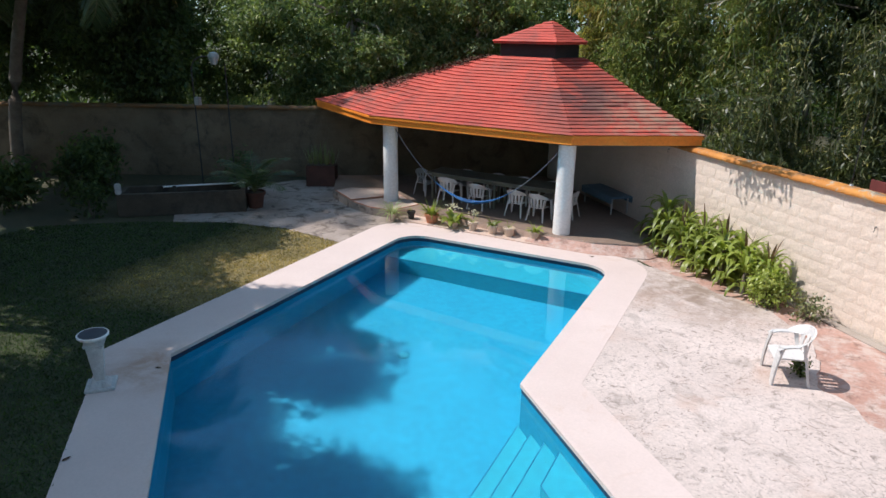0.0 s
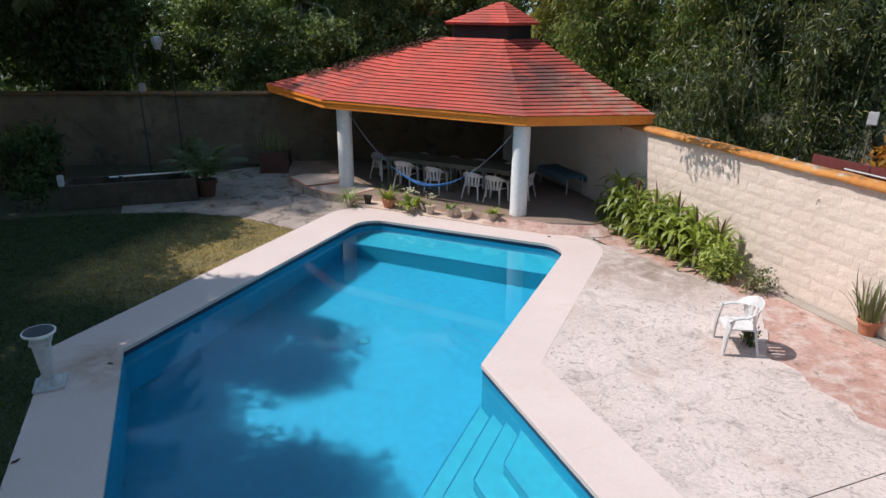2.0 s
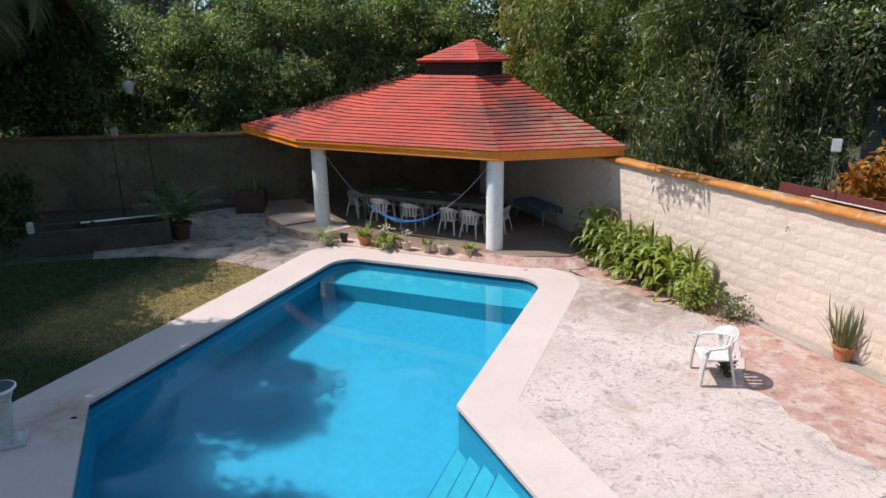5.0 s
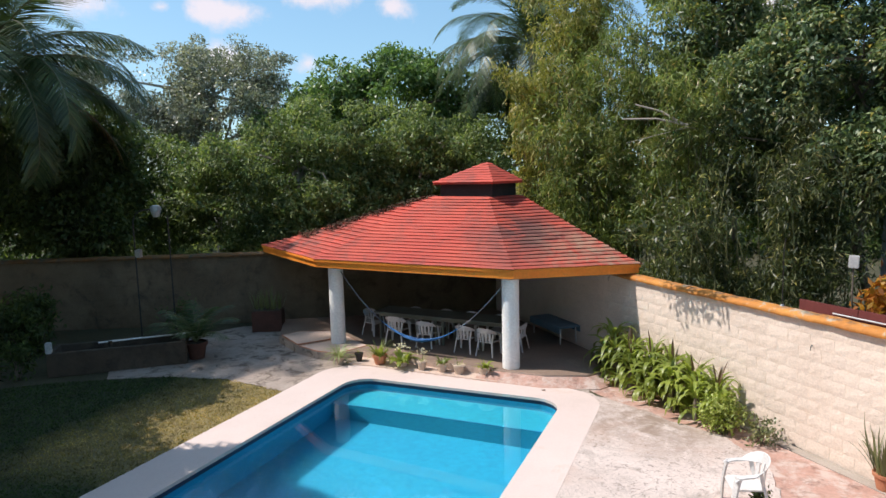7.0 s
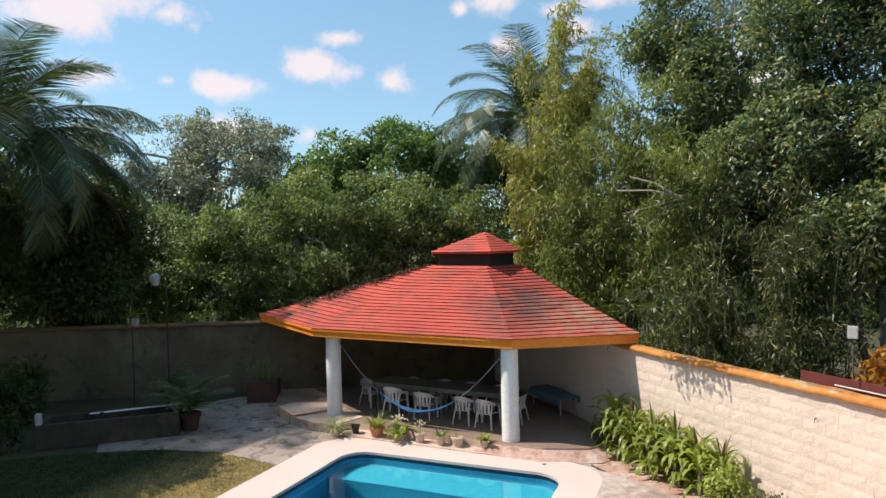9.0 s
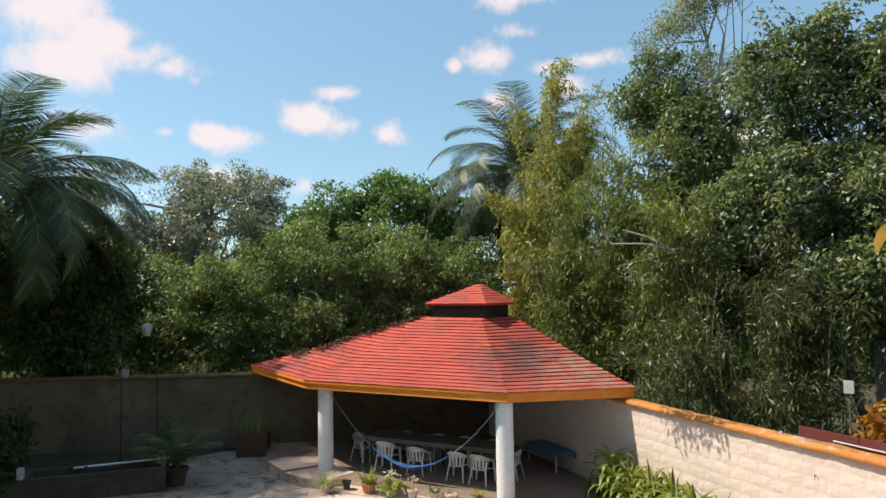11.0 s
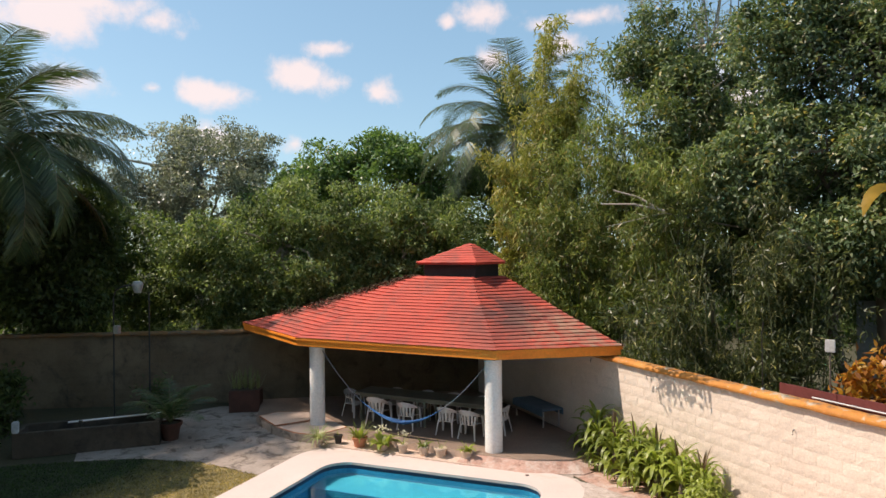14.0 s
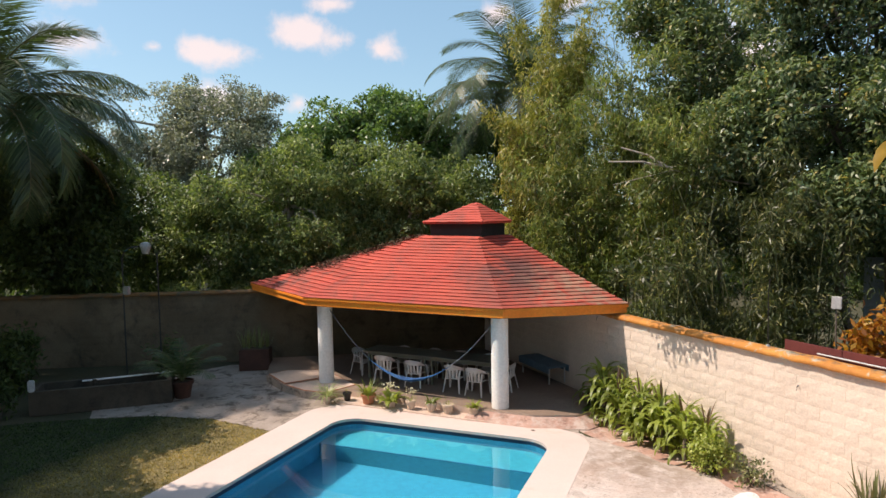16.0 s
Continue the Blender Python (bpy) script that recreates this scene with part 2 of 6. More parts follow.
# near-black tone puts the cap's shade into the neck's colour
M["neck_shaded"] = surf("shade_darkened_neck_boards", (0.02, 0.018, 0.017), (0.035, 0.03, 0.028), 3, 30, 0.8, 0.2, 0.004)
M["dark_wood"] = surf("grey_green_table_top", (0.15, 0.15, 0.11), (0.21, 0.20, 0.15), 2, 30, 0.5, 0.1, 0.002)
M["blue_cloth"] = surf("blue_cloth", (0.10, 0.18, 0.25), (0.15, 0.24, 0.32), 3, 40, 0.8, 0.2, 0.003)
M["hammock"] = surf("blue_cord", (0.003, 0.085, 0.28), (0.005, 0.15, 0.42), 6, 60, 0.7, 0.2, 0.002)
M["rope"] = surf("grey_rope", (0.16, 0.18, 0.22), (0.24, 0.25, 0.28), 6, 60, 0.9, 0.3, 0.002)
M["bark"] = surf("grey_bark", (0.12, 0.09, 0.07), (0.22, 0.18, 0.14), 3, 20, 0.95, 0.8, 0.02)
M["pale_bark"] = surf("pale_bark", (0.30, 0.26, 0.21), (0.42, 0.37, 0.30), 3, 20, 0.95, 0.8, 0.02)
M["culm"] = surf("bamboo_culm", (0.10, 0.11, 0.045), (0.18, 0.17, 0.075), 3, 20, 0.5, 0.2, 0.005)
M["stone_post"] = surf("whitewashed_stone", (0.46, 0.47, 0.47), (0.60, 0.60, 0.59), 6, 30, 0.85, 0.4, 0.008, (0.28, 0.29, 0.28), 7, 0.55, 0.75)
M["slate"] = surf("dark_basin", (0.05, 0.055, 0.07), (0.09, 0.095, 0.11), 6, 40, 0.35, 0.1, 0.002)
M["red_sheet"] = surf("red_roof_sheet", (0.11, 0.022, 0.020), (0.16, 0.034, 0.030), 1.2, 14, 0.7, 0.2, 0.004, (0.14, 0.05, 0.04), 2, 0.6, 0.75)
M["dark_brick"] = surf("dark_red_brick", (0.07, 0.03, 0.02), (0.12, 0.05, 0.035), 2, 20, 0.9, 0.3, 0.006)
# stained tank plaster, its base darkened for the deep shade round it
M["tank"] = surf("shaded_tank_plaster", (0.05, 0.038, 0.026), (0.10, 0.078, 0.055), 1.6, 18, 0.85, 0.3, 0.006, (0.025, 0.019, 0.014), 1.8, 0.5, 0.66)
M["grey_wall"] = surf("neighbour_plaster", (0.22, 0.24, 0.25), (0.32, 0.34, 0.35), 0.9, 18, 0.9, 0.2, 0.004, (0.14, 0.15, 0.15), 1.6, 0.55, 0.7)
M["house"] = surf("house_plaster", (0.62, 0.57, 0.48), (0.70, 0.64, 0.55), 0.7, 20, 0.9, 0.2, 0.004)
M["pool_blue"] = surf("blue_pool_paint", (0.001, 0.236, 0.388), (0.001, 0.264, 0.425), 0.7, 9, 0.6, 0.05, 0.002, (0.001, 0.210, 0.36), 1.4, 0.6, 0.8)
M["pool_step"] = surf("pale_blue_pool_paint", (0.005, 0.265, 0.37), (0.010, 0.295, 0.405), 0.7, 9, 0.6, 0.05, 0.002)
M["step_line"] = surf("step_edge_paint", (0.006, 0.14, 0.28), (0.01, 0.17, 0.33), 3, 30, 0.5, 0.0)
M["pool_line"] = surf("navy_waterline_tile", (0.012, 0.022, 0.055), (0.02, 0.034, 0.08), 3, 30, 0.4, 0.1, 0.002)
M["lamp_white"] = surf("white_lamp_glass", (0.30, 0.30, 0.28), (0.37, 0.37, 0.35), 4, 40, 0.3, 0.0)
M["litter"] = surf("dry_leaf_litter", (0.06, 0.035, 0.02), (0.12, 0.06, 0.03), 4, 30, 0.9, 0.2, 0.004)

# red roof courses: paint worn to a greyer tone in places
m, nt, b = nodes_of("red_tile_paint")
pos = nt.nodes.new("ShaderNodeNewGeometry").outputs["Position"]
big, fine = noise_node(nt, pos, 0.42, 5, 0.62), noise_node(nt, pos, 22, 7, 0.7)
col = ramp(nt, big, [(0.30, (0.48, 0.055, 0.036)), (0.55, (0.54, 0.080, 0.048)), (0.72, (0.38, 0.075, 0.05))])
col = mixc(nt, 1.0, col, ramp(nt, fine, [(0.25, (0.72,) * 3), (0.75, (1.15,) * 3)]), 'MULTIPLY')
dirt = noise_node(nt, pos, 1.1, 9, 0.75, 0.8)
col = mixc(nt, maprange(nt, dirt, 0.49, 0.64, 0, 0.6), col, (0.20, 0.060, 0.046))
# blackened patch on the east slope, sun-bleached tiles at its far corner
def patch_at(place, near, far, scale, lo, hi):
    gap = nt.nodes.new("ShaderNodeVectorMath")
    gap.operation = 'DISTANCE'
    nt.links.new(pos, gap.inputs[0])
    gap.inputs[1].default_value = place
    amount = nt.nodes.new("ShaderNodeMath")
    amount.operation = 'MULTIPLY'
    nt.links.new(maprange(nt, gap.outputs["Value"], near, far, 1, 0), amount.inputs[0])
    nt.links.new(maprange(nt, noise_node(nt, pos, scale, 8, 0.7, 0.6), lo, hi), amount.inputs[1])
    return amount.outputs[0]


col = mixc(nt, patch_at((-3.9, 14.4, 3.0), 0.4, 1.7, 1.6, 0.36, 0.52), col, (0.13, 0.045, 0.038))
col = mixc(nt, patch_at((-2.0, 14.4, 2.6), 0.7, 2.1, 3.0, 0.40, 0.58), col, (0.34, 0.19, 0.13))
col = mixc(nt, patch_at((-10.6, 15.2, 2.9), 0.6, 2.4, 1.8, 0.44, 0.60), col, (0.15, 0.055, 0.045))
rnd = nt.nodes.new("ShaderNodeObjectInfo").outputs["Random"]
col = mixc(nt, 1.0, col, ramp(nt, rnd, [(0, (0.88,) * 3), (1, (1.1,) * 3)]), 'MULTIPLY')
nt.links.new(col, b.inputs["Base Color"])
b.inputs["Roughness"].default_value = 0.75
bump(nt, b, fine, 0.35, 0.01)
M["roof"] = m

# pale patio cement with dark leaf prints, cracks and worn patches
m, nt, b = nodes_of("stained_patio_cement")
pos = nt.nodes.new("ShaderNodeNewGeometry").outputs["Position"]
big, fine = noise_node(nt, pos, 0.5, 6), noise_node(nt, pos, 24, 8, 0.72)
col = ramp(nt, big, [(0.3, (0.55, 0.450, 0.405)), (0.7, (0.69, 0.575, 0.525))])
col = mixc(nt, 1.0, col, ramp(nt, fine, [(0.25, (0.74,) * 3), (0.7, (1.08,) * 3)]), 'MULTIPLY')
blotch = noise_node(nt, pos, 1.7, 10, 0.74, 1.2)
col = mixc(nt, maprange(nt, blotch, 0.52, 0.66, 0, 0.65), col, (0.28, 0.235, 0.205))
prints = noise_node(nt, pos, 5.5, 8, 0.75, 1.5)
where = maprange(nt, noise_node(nt, pos, 0.75, 4), 0.36, 0.62, 0.12, 0.85)
how = nt.nodes.new("ShaderNodeMath")
how.operation = 'MULTIPLY'
nt.links.new(maprange(nt, prints, 0.545, 0.615), how.inputs[0])
nt.links.new(where, how.inputs[1])
col = mixc(nt, how.outputs[0], col, (0.22, 0.18, 0.155))
flecks = noise_node(nt, pos, 17, 5, 0.7, 0.8)
col = mixc(nt, maprange(nt, flecks, 0.585, 0.65, 0, 0.7), col, (0.16, 0.13, 0.11))
cr = nt.nodes.new("ShaderNodeTexVoronoi")
cr.feature = 'DISTANCE_TO_EDGE'
cr.inputs["Scale"].default_value = 0.55
warp = nt.nodes.new("ShaderNodeVectorMath")
warp.operation = 'ADD'
wn3 = nt.nodes.new("ShaderNodeTexNoise")
wn3.inputs["Scale"].default_value, wn3.inputs["Detail"].default_value = 1.6, 6
nt.links.new(pos, wn3.inputs["Vector"])
nt.links.new(pos, warp.inputs[0])
nt.links.new(wn3.outputs["Color"], warp.inputs[1])
nt.links.new(warp.outputs[0], cr.inputs["Vector"])
col = mixc(nt, maprange(nt, cr.outputs["Distance"], 0.0, 0.004, 0.55, 0), col, (0.15, 0.12, 0.10))
warm = noise_node(nt, pos, 0.9, 6, 0.6, 0.5)
col = mixc(nt, maprange(nt, warm, 0.56, 0.72, 0, 0.55), col, (0.45, 0.29, 0.22))
# a dark grimy stain where water runs off the terrace
far = nt.nodes.new("ShaderNodeVectorMath")
far.operation = 'DISTANCE'
nt.links.new(warp.outputs[0], far.inputs[0])
far.inputs[1].default_value = (-0.35, 12.15, 0.5)
grime = nt.nodes.new("ShaderNodeMath")
grime.operation = 'MULTIPLY'
nt.links.new(maprange(nt, far.outputs["Value"], 0.5, 1.9, 0.85, 0), grime.inputs[0])
nt.links.new(maprange(nt, noise_node(nt, pos, 2.6, 8, 0.7, 0.6), 0.35, 0.6), grime.inputs[1])
col = mixc(nt, grime.outputs[0], col, (0.24, 0.165, 0.12))
nt.links.new(col, b.inputs["Base Color"])
b.inputs["Roughness"].default_value = 0.88
bump(nt, b, fine, 0.35, 0.008)
M["patio"] = m

# stained cement, its base also darkened for the yard's shade
M["yard"] = surf("stained_shaded_cement", (0.26, 0.20, 0.165), (0.44, 0.365, 0.315), 0.8, 16, 0.9, 0.4, 0.01, (0.12, 0.09, 0.07), 2.4, 0.50, 0.62)

# worn red cement beside the wall
m, nt, b = nodes_of("worn_red_cement")
pos = nt.nodes.new("ShaderNodeNewGeometry").outputs["Position"]
big, fine = noise_node(nt, pos, 0.9, 6), noise_node(nt, pos, 20, 8, 0.72)
col = ramp(nt, big, [(0.3, (0.40, 0.22, 0.17)), (0.7, (0.52, 0.32, 0.26))])
col = mixc(nt, 1.0, col, ramp(nt, fine, [(0.25, (0.74,) * 3), (0.7, (1.1,) * 3)]), 'MULTIPLY')
blotch = noise_node(nt, pos, 2.6, 10, 0.76, 0.3)
col = mixc(nt, maprange(nt, blotch, 0.47, 0.60, 0, 0.75), col, (0.54, 0.45, 0.40))
dark = noise_node(nt, pos, 4.6, 9, 0.77, 0.3)
col = mixc(nt, maprange(nt, dark, 0.52, 0.63, 0, 0.75), col, (0.20, 0.115, 0.09))
nt.links.new(col, b.inputs["Base Color"])
b.inputs["Roughness"].default_value = 0.88
bump(nt, b, fine, 0.35, 0.008)
M["red_ground"] = m

# lawn: straw-dry beside the pool's coping; further out greener, with shade in the colour


def sunny_dry_part(nt, pos):
    """How dry and sunlit the turf's colour is at a place: a ragged strip along the coping."""
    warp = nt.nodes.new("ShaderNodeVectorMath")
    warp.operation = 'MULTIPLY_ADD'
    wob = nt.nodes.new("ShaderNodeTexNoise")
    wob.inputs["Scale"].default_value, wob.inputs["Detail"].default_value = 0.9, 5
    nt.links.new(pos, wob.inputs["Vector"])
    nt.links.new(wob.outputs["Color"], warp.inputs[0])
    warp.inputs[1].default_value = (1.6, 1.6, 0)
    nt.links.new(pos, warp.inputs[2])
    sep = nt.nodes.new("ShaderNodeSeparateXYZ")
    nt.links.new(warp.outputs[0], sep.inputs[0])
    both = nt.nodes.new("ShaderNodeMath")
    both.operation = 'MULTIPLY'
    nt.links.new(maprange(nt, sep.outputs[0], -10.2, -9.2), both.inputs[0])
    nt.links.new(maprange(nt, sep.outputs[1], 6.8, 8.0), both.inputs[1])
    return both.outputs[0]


m, nt, b = nodes_of("turf")
pos = nt.nodes.new("ShaderNodeNewGeometry").outputs["Position"]
fine = noise_node(nt, pos, 20, 7, 0.7)
col = mixc(nt, sunny_dry_part(nt, pos), ramp(nt, fine, [(0.3, (0.026, 0.034, 0.013)), (0.7, (0.055, 0.064, 0.023))]), ramp(nt, fine, [(0.3, (0.16, 0.125, 0.055)), (0.7, (0.28, 0.22, 0.10))]))
nt.links.new(col, b.inputs["Base Color"])
b.inputs["Roughness"].default_value = 0.95
bump(nt, b, fine, 0.6, 0.02)
M["turf"] = m
M["ground"] = surf("leaf_covered_ground", (0.04, 0.04, 0.018), (0.08, 0.07, 0.035), 0.6, 12, 0.95, 0.6, 0.03)

# water: clear, with a faint ripple
m, nt, b = nodes_of("pool_water")
b.inputs["Base Color"].default_value = (0.70, 0.96, 1.0, 1)
b.inputs["Transmission Weight"].default_value = 1.0
b.inputs["Roughness"].default_value = 0.0
b.inputs["IOR"].default_value = 1.33
pos = nt.nodes.new("ShaderNodeNewGeometry").outputs["Position"]
bump(nt, b, noise_node(nt, pos, 0.9, 2, 0.4, 0.2), 0.012, 0.03)
b.inputs["Specular IOR Level"].default_value = 0.07
M["water"] = m

GREEN = leafy("green_leaves", (0.074, 0.122, 0.048), (0.148, 0.212, 0.082), (0.285, 0.335, 0.155), rough=0.50, through_light=0.42)
DOME = leafy("fresh_green_leaves", (0.060, 0.122, 0.042), (0.115, 0.205, 0.070), (0.205, 0.300, 0.120), rough=0.40, through_light=0.38)
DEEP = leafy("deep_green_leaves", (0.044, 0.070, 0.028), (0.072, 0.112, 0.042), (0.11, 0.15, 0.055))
GREY = leafy("grey_green_leaves", (0.135, 0.160, 0.135), (0.245, 0.268, 0.240), (0.44, 0.45, 0.435), rough=0.38, through_light=0.3)
YELLOWISH = leafy("yellow_green_bamboo_leaves", (0.150, 0.172, 0.042), (0.265, 0.275, 0.072), (0.400, 0.370, 0.118), (0.52, 0.43, 0.23), 0.94, rough=0.45, through_light=0.38)
BAMBOO = leafy("bamboo_leaves", (0.085, 0.128, 0.036), (0.168, 0.222, 0.066), (0.300, 0.325, 0.120), (0.42, 0.34, 0.18), 0.93, rough=0.42, through_light=0.36)
RTREE = leafy("mixed_green_leaves", (0.063, 0.107, 0.055), (0.127, 0.186, 0.096), (0.258, 0.296, 0.174), (0.361, 0.301, 0.132), 0.94, rough=0.40, through_light=0.36)
FEATHERY = leafy("pale_feathery_leaves", (0.13, 0.16, 0.085), (0.21, 0.24, 0.14), (0.32, 0.33, 0.22), rough=0.45)
PALM = leafy("palm_leaflets", (0.031, 0.058, 0.024), (0.054, 0.090, 0.036), (0.100, 0.142, 0.062), rough=0.46, through_light=0.28)
OLDPALM = leafy("dry_palm_leaflets", (0.16, 0.08, 0.03), (0.24, 0.13, 0.05), (0.30, 0.17, 0.07), rough=0.5)
STRAP = leafy("strap_leaves", (0.15, 0.20, 0.045), (0.28, 0.33, 0.085), (0.45, 0.46, 0.15), rough=0.4)
# bamboo leaf colour lowered to carry the thicket's shade
SHADED = leafy("shade_darkened_bamboo_leaves", (0.040, 0.058, 0.026), (0.072, 0.094, 0.042), (0.16, 0.175, 0.085), (0.38, 0.35, 0.20), 0.92, rough=0.4)
LIME = leafy("lime_leaves", (0.17, 0.22, 0.05), (0.28, 0.34, 0.10), (0.42, 0.46, 0.19), rough=0.45)
SPIKE = leafy("purple_brown_leaves", (0.12, 0.07, 0.05), (0.18, 0.11, 0.08), (0.24, 0.16, 0.11), rough=0.5, through_light=0.1)
SNAKE = leafy("sword_leaves", (0.10, 0.125, 0.05), (0.18, 0.20, 0.085), (0.30, 0.30, 0.15), rough=0.4, through_light=0.1)
CROTON = leafy("orange_croton_leaves", (0.20, 0.06, 0.015), (0.36, 0.14, 0.03), (0.50, 0.28, 0.06), rough=0.35)
STRIPED = leafy("striped_pale_leaves", (0.22, 0.26, 0.14), (0.36, 0.40, 0.26), (0.52, 0.53, 0.40), rough=0.4)
FLOWER = leafy("white_petals", (0.6, 0.58, 0.55), (0.7, 0.66, 0.64), (0.78, 0.74, 0.72), rough=0.6)
GRASS = leafy("lawn_blades", (0.165, 0.155, 0.05), (0.34, 0.255, 0.10), (0.48, 0.355, 0.16), (0.56, 0.43, 0.23), 0.70, rough=0.6)
# greener blades away from the dry strip, darkened there for shade
nt = GRASS.node_tree
shaded_lush = ramp(nt, nt.nodes["Geometry"].outputs["Random Per Island"], [(0.0, (0.020, 0.046, 0.010)), (0.6, (0.042, 0.085, 0.018)), (1.0, (0.085, 0.125, 0.032))])
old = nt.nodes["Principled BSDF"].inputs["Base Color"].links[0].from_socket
both = mixc(nt, sunny_dry_part(nt, nt.nodes["Geometry"].outputs["Position"]), shaded_lush, old)
worn = noise_node(nt, nt.nodes["Geometry"].outputs["Position"], 2.6, 6, 0.7, 0.4)
both = mixc(nt, 1.0, both, ramp(nt, worn, [(0.36, (0.46, 0.44, 0.40)), (0.50, (1.0, 1.0, 1.0)), (0.68, (1.4, 1.34, 1.15))]), 'MULTIPLY')
nt.links.new(both, nt.nodes["Principled BSDF"].inputs["Base Color"])
for n in [n for n in nt.nodes if n.bl_idname == "ShaderNodeMix" and n.inputs["A"].is_linked and n.inputs["A"].links[0].from_socket == old and not n.inputs["B"].is_linked]:
    nt.links.new(both, n.inputs["A"])

# ---- builders ----


def part(name, bm, material, parent=None, label=""):
    """Links a bmesh as one mesh object, under a thing or a part."""
    me = bpy.data.meshes.new(name)
    bm.normal_update()
    bm.to_mesh(me)
    bm.free()
    me.materials.append(material)
    ob = new(name, me)
    if parent is not None:
        ob.parent = parent
    if label:
        ob["label"] = label
    return ob


def shared(name, me, parent, m):
    """One more object on a mesh that is already made."""
    ob = new(name, me)
    ob.parent = parent
    ob.matrix_basis = m
    return ob


def thing(name, m, label, category, group="", kind=""):
    ob = new(name)
    ob.matrix_basis = m
    ob.empty_display_size = 0.1
    return tagged(ob, label, category, group, kind)


def smooth(ob, angle=40):
    ob.data.shade_smooth()
    ob.data.set_sharp_from_angle(angle=radians(angle))
    return ob


def box(bm, size, m=Matrix(), bevel=0.0, taper=1.0):
    """A box standing on z = 0 of m; taper narrows its top."""
    x, y, z = size[0] / 2, size[1] / 2, size[2]
    vs = [bm.verts.new(m @ Vector(p)) for p in (
        (-x, -y, 0), (x, -y, 0), (x, y, 0), (-x, y, 0),
        (-x * taper, -y * taper, z), (x * taper, -y * taper, z), (x * taper, y * taper, z), (-x * taper, y * taper, z))]
    fs = [bm.faces.new([vs[i] for i in f]) for f in ((3, 2, 1, 0), (4, 5, 6, 7), (0, 1, 5, 4), (1, 2, 6, 5), (2, 3, 7, 6), (3, 0, 4, 7))]
    if bevel:
        es = list({e for f in fs for e in f.edges})
        bmesh.ops.bevel(bm, geom=es, offset=bevel, segments=2, affect='EDGES')
    return bm


def prism(bm, poly, z0, z1):
    """An upright slab over a plan polygon."""
    lo = [bm.verts.new((p[0], p[1], z0)) for p in poly]
    hi = [bm.verts.new((p[0], p[1], z1)) for p in poly]
    n = len(poly)
    bm.faces.new(hi)
    bm.faces.new(lo[::-1])
    for i in range(n):
        j = (i + 1) % n
        bm.faces.new((lo[i], lo[j], hi[j], hi[i]))
    return bm


def tube(bm, pts, radii, sides=8, cap=True):
    """A tapered tube through points."""
    rings = []
    pts = [Vector(p) for p in pts]
    for i, p in enumerate(pts):
        d = (pts[min(i + 1, len(pts) - 1)] - pts[max(i - 1, 0)]).normalized()
        a = d.orthogonal().normalized() if abs(d.z) > 0.95 else d.cross(Vector((0, 0, 1))).normalized()
        c = d.cross(a)
        r = radii[i] if isinstance(radii, (list, tuple)) else radii
        rings.append([bm.verts.new(p + r * (a * math.cos(2 * math.pi * k / sides) + c * math.sin(2 * math.pi * k / sides))) for k in range(sides)])
    for r0, r1 in zip(rings, rings[1:]):
        for k in range(sides):
            try:
                bm.faces.new((r0[k], r0[(k + 1) % sides], r1[(k + 1) % sides], r1[k]))
            except ValueError:
                pass
    if cap:
        bm.faces.new(rings[0][::-1])
        bm.faces.new(rings[-1])
    return bm


def lathe(bm, prof, sides=24, m=Matrix()):
    """A turned shape from (radius, height) pairs."""
    rings = [[bm.verts.new(m @ Vector((r * math.cos(2 * math.pi * k / sides), r * math.sin(2 * math.pi * k / sides), z))) for k in range(sides)] for r, z in prof]
    for r0, r1 in zip(rings, rings[1:]):
        for k in range(sides):
            bm.faces.new((r0[k], r0[(k + 1) % sides], r1[(k + 1) % sides], r1[k]))
    bm.faces.new(rings[0][::-1])
    bm.faces.new(rings[-1])
    return bm


def mesh_np(name, verts, faces, material, parent=None, label=""):
    """Many small faces at once: verts (n, 3), faces (k, 4)."""
    me = bpy.data.meshes.new(name)
    nv, (nf, k) = len(verts), faces.shape
    me.vertices.add(nv)
    me.vertices.foreach_set("co", np.ascontiguousarray(verts, dtype=np.float32).ravel())
    me.loops.add(nf * k)
    me.loops.foreach_set("vertex_index", np.ascontiguousarray(faces, dtype=np.int32).ravel())
    me.polygons.add(nf)
    me.polygons.foreach_set("loop_start", np.arange(0, nf * k, k, dtype=np.int32))
    me.update(calc_edges=True)
    me.materials.append(material)
    ob = new(name, me)
    if parent is not None:
        ob.parent = parent
    if label:
        ob["label"] = label
    return ob


def unit(v):
    return v / np.maximum(np.linalg.norm(v, axis=1, keepdims=True), 1e-9)


def leaf_quads(rng, at, axis, length, width, fold=0.25, face=None):
    """Folded leaf blades: base, two edges, tip. at, axis: (n, 3)."""
    n = len(at)
    axis = unit(axis)
    if face is None:
        face = unit(rng.normal(size=(n, 3)) * 0.7 + np.array([0, 0, 1.0]))
    side = unit(np.cross(axis, face))
    nor = np.cross(side, axis)
    ln = (length * rng.uniform(0.7, 1.25, n))[:, None]
    wd = (width * rng.uniform(0.75, 1.2, n))[:, None]
    mid = at + axis * ln * 0.45
    v = np.stack([at, mid + side * wd / 2 + nor * wd * fold, at + axis * ln - nor * ln * 0.12, mid - side * wd / 2 + nor * wd * fold], 1).reshape(-1, 3)
    return v, np.arange(n * 4).reshape(n, 4)


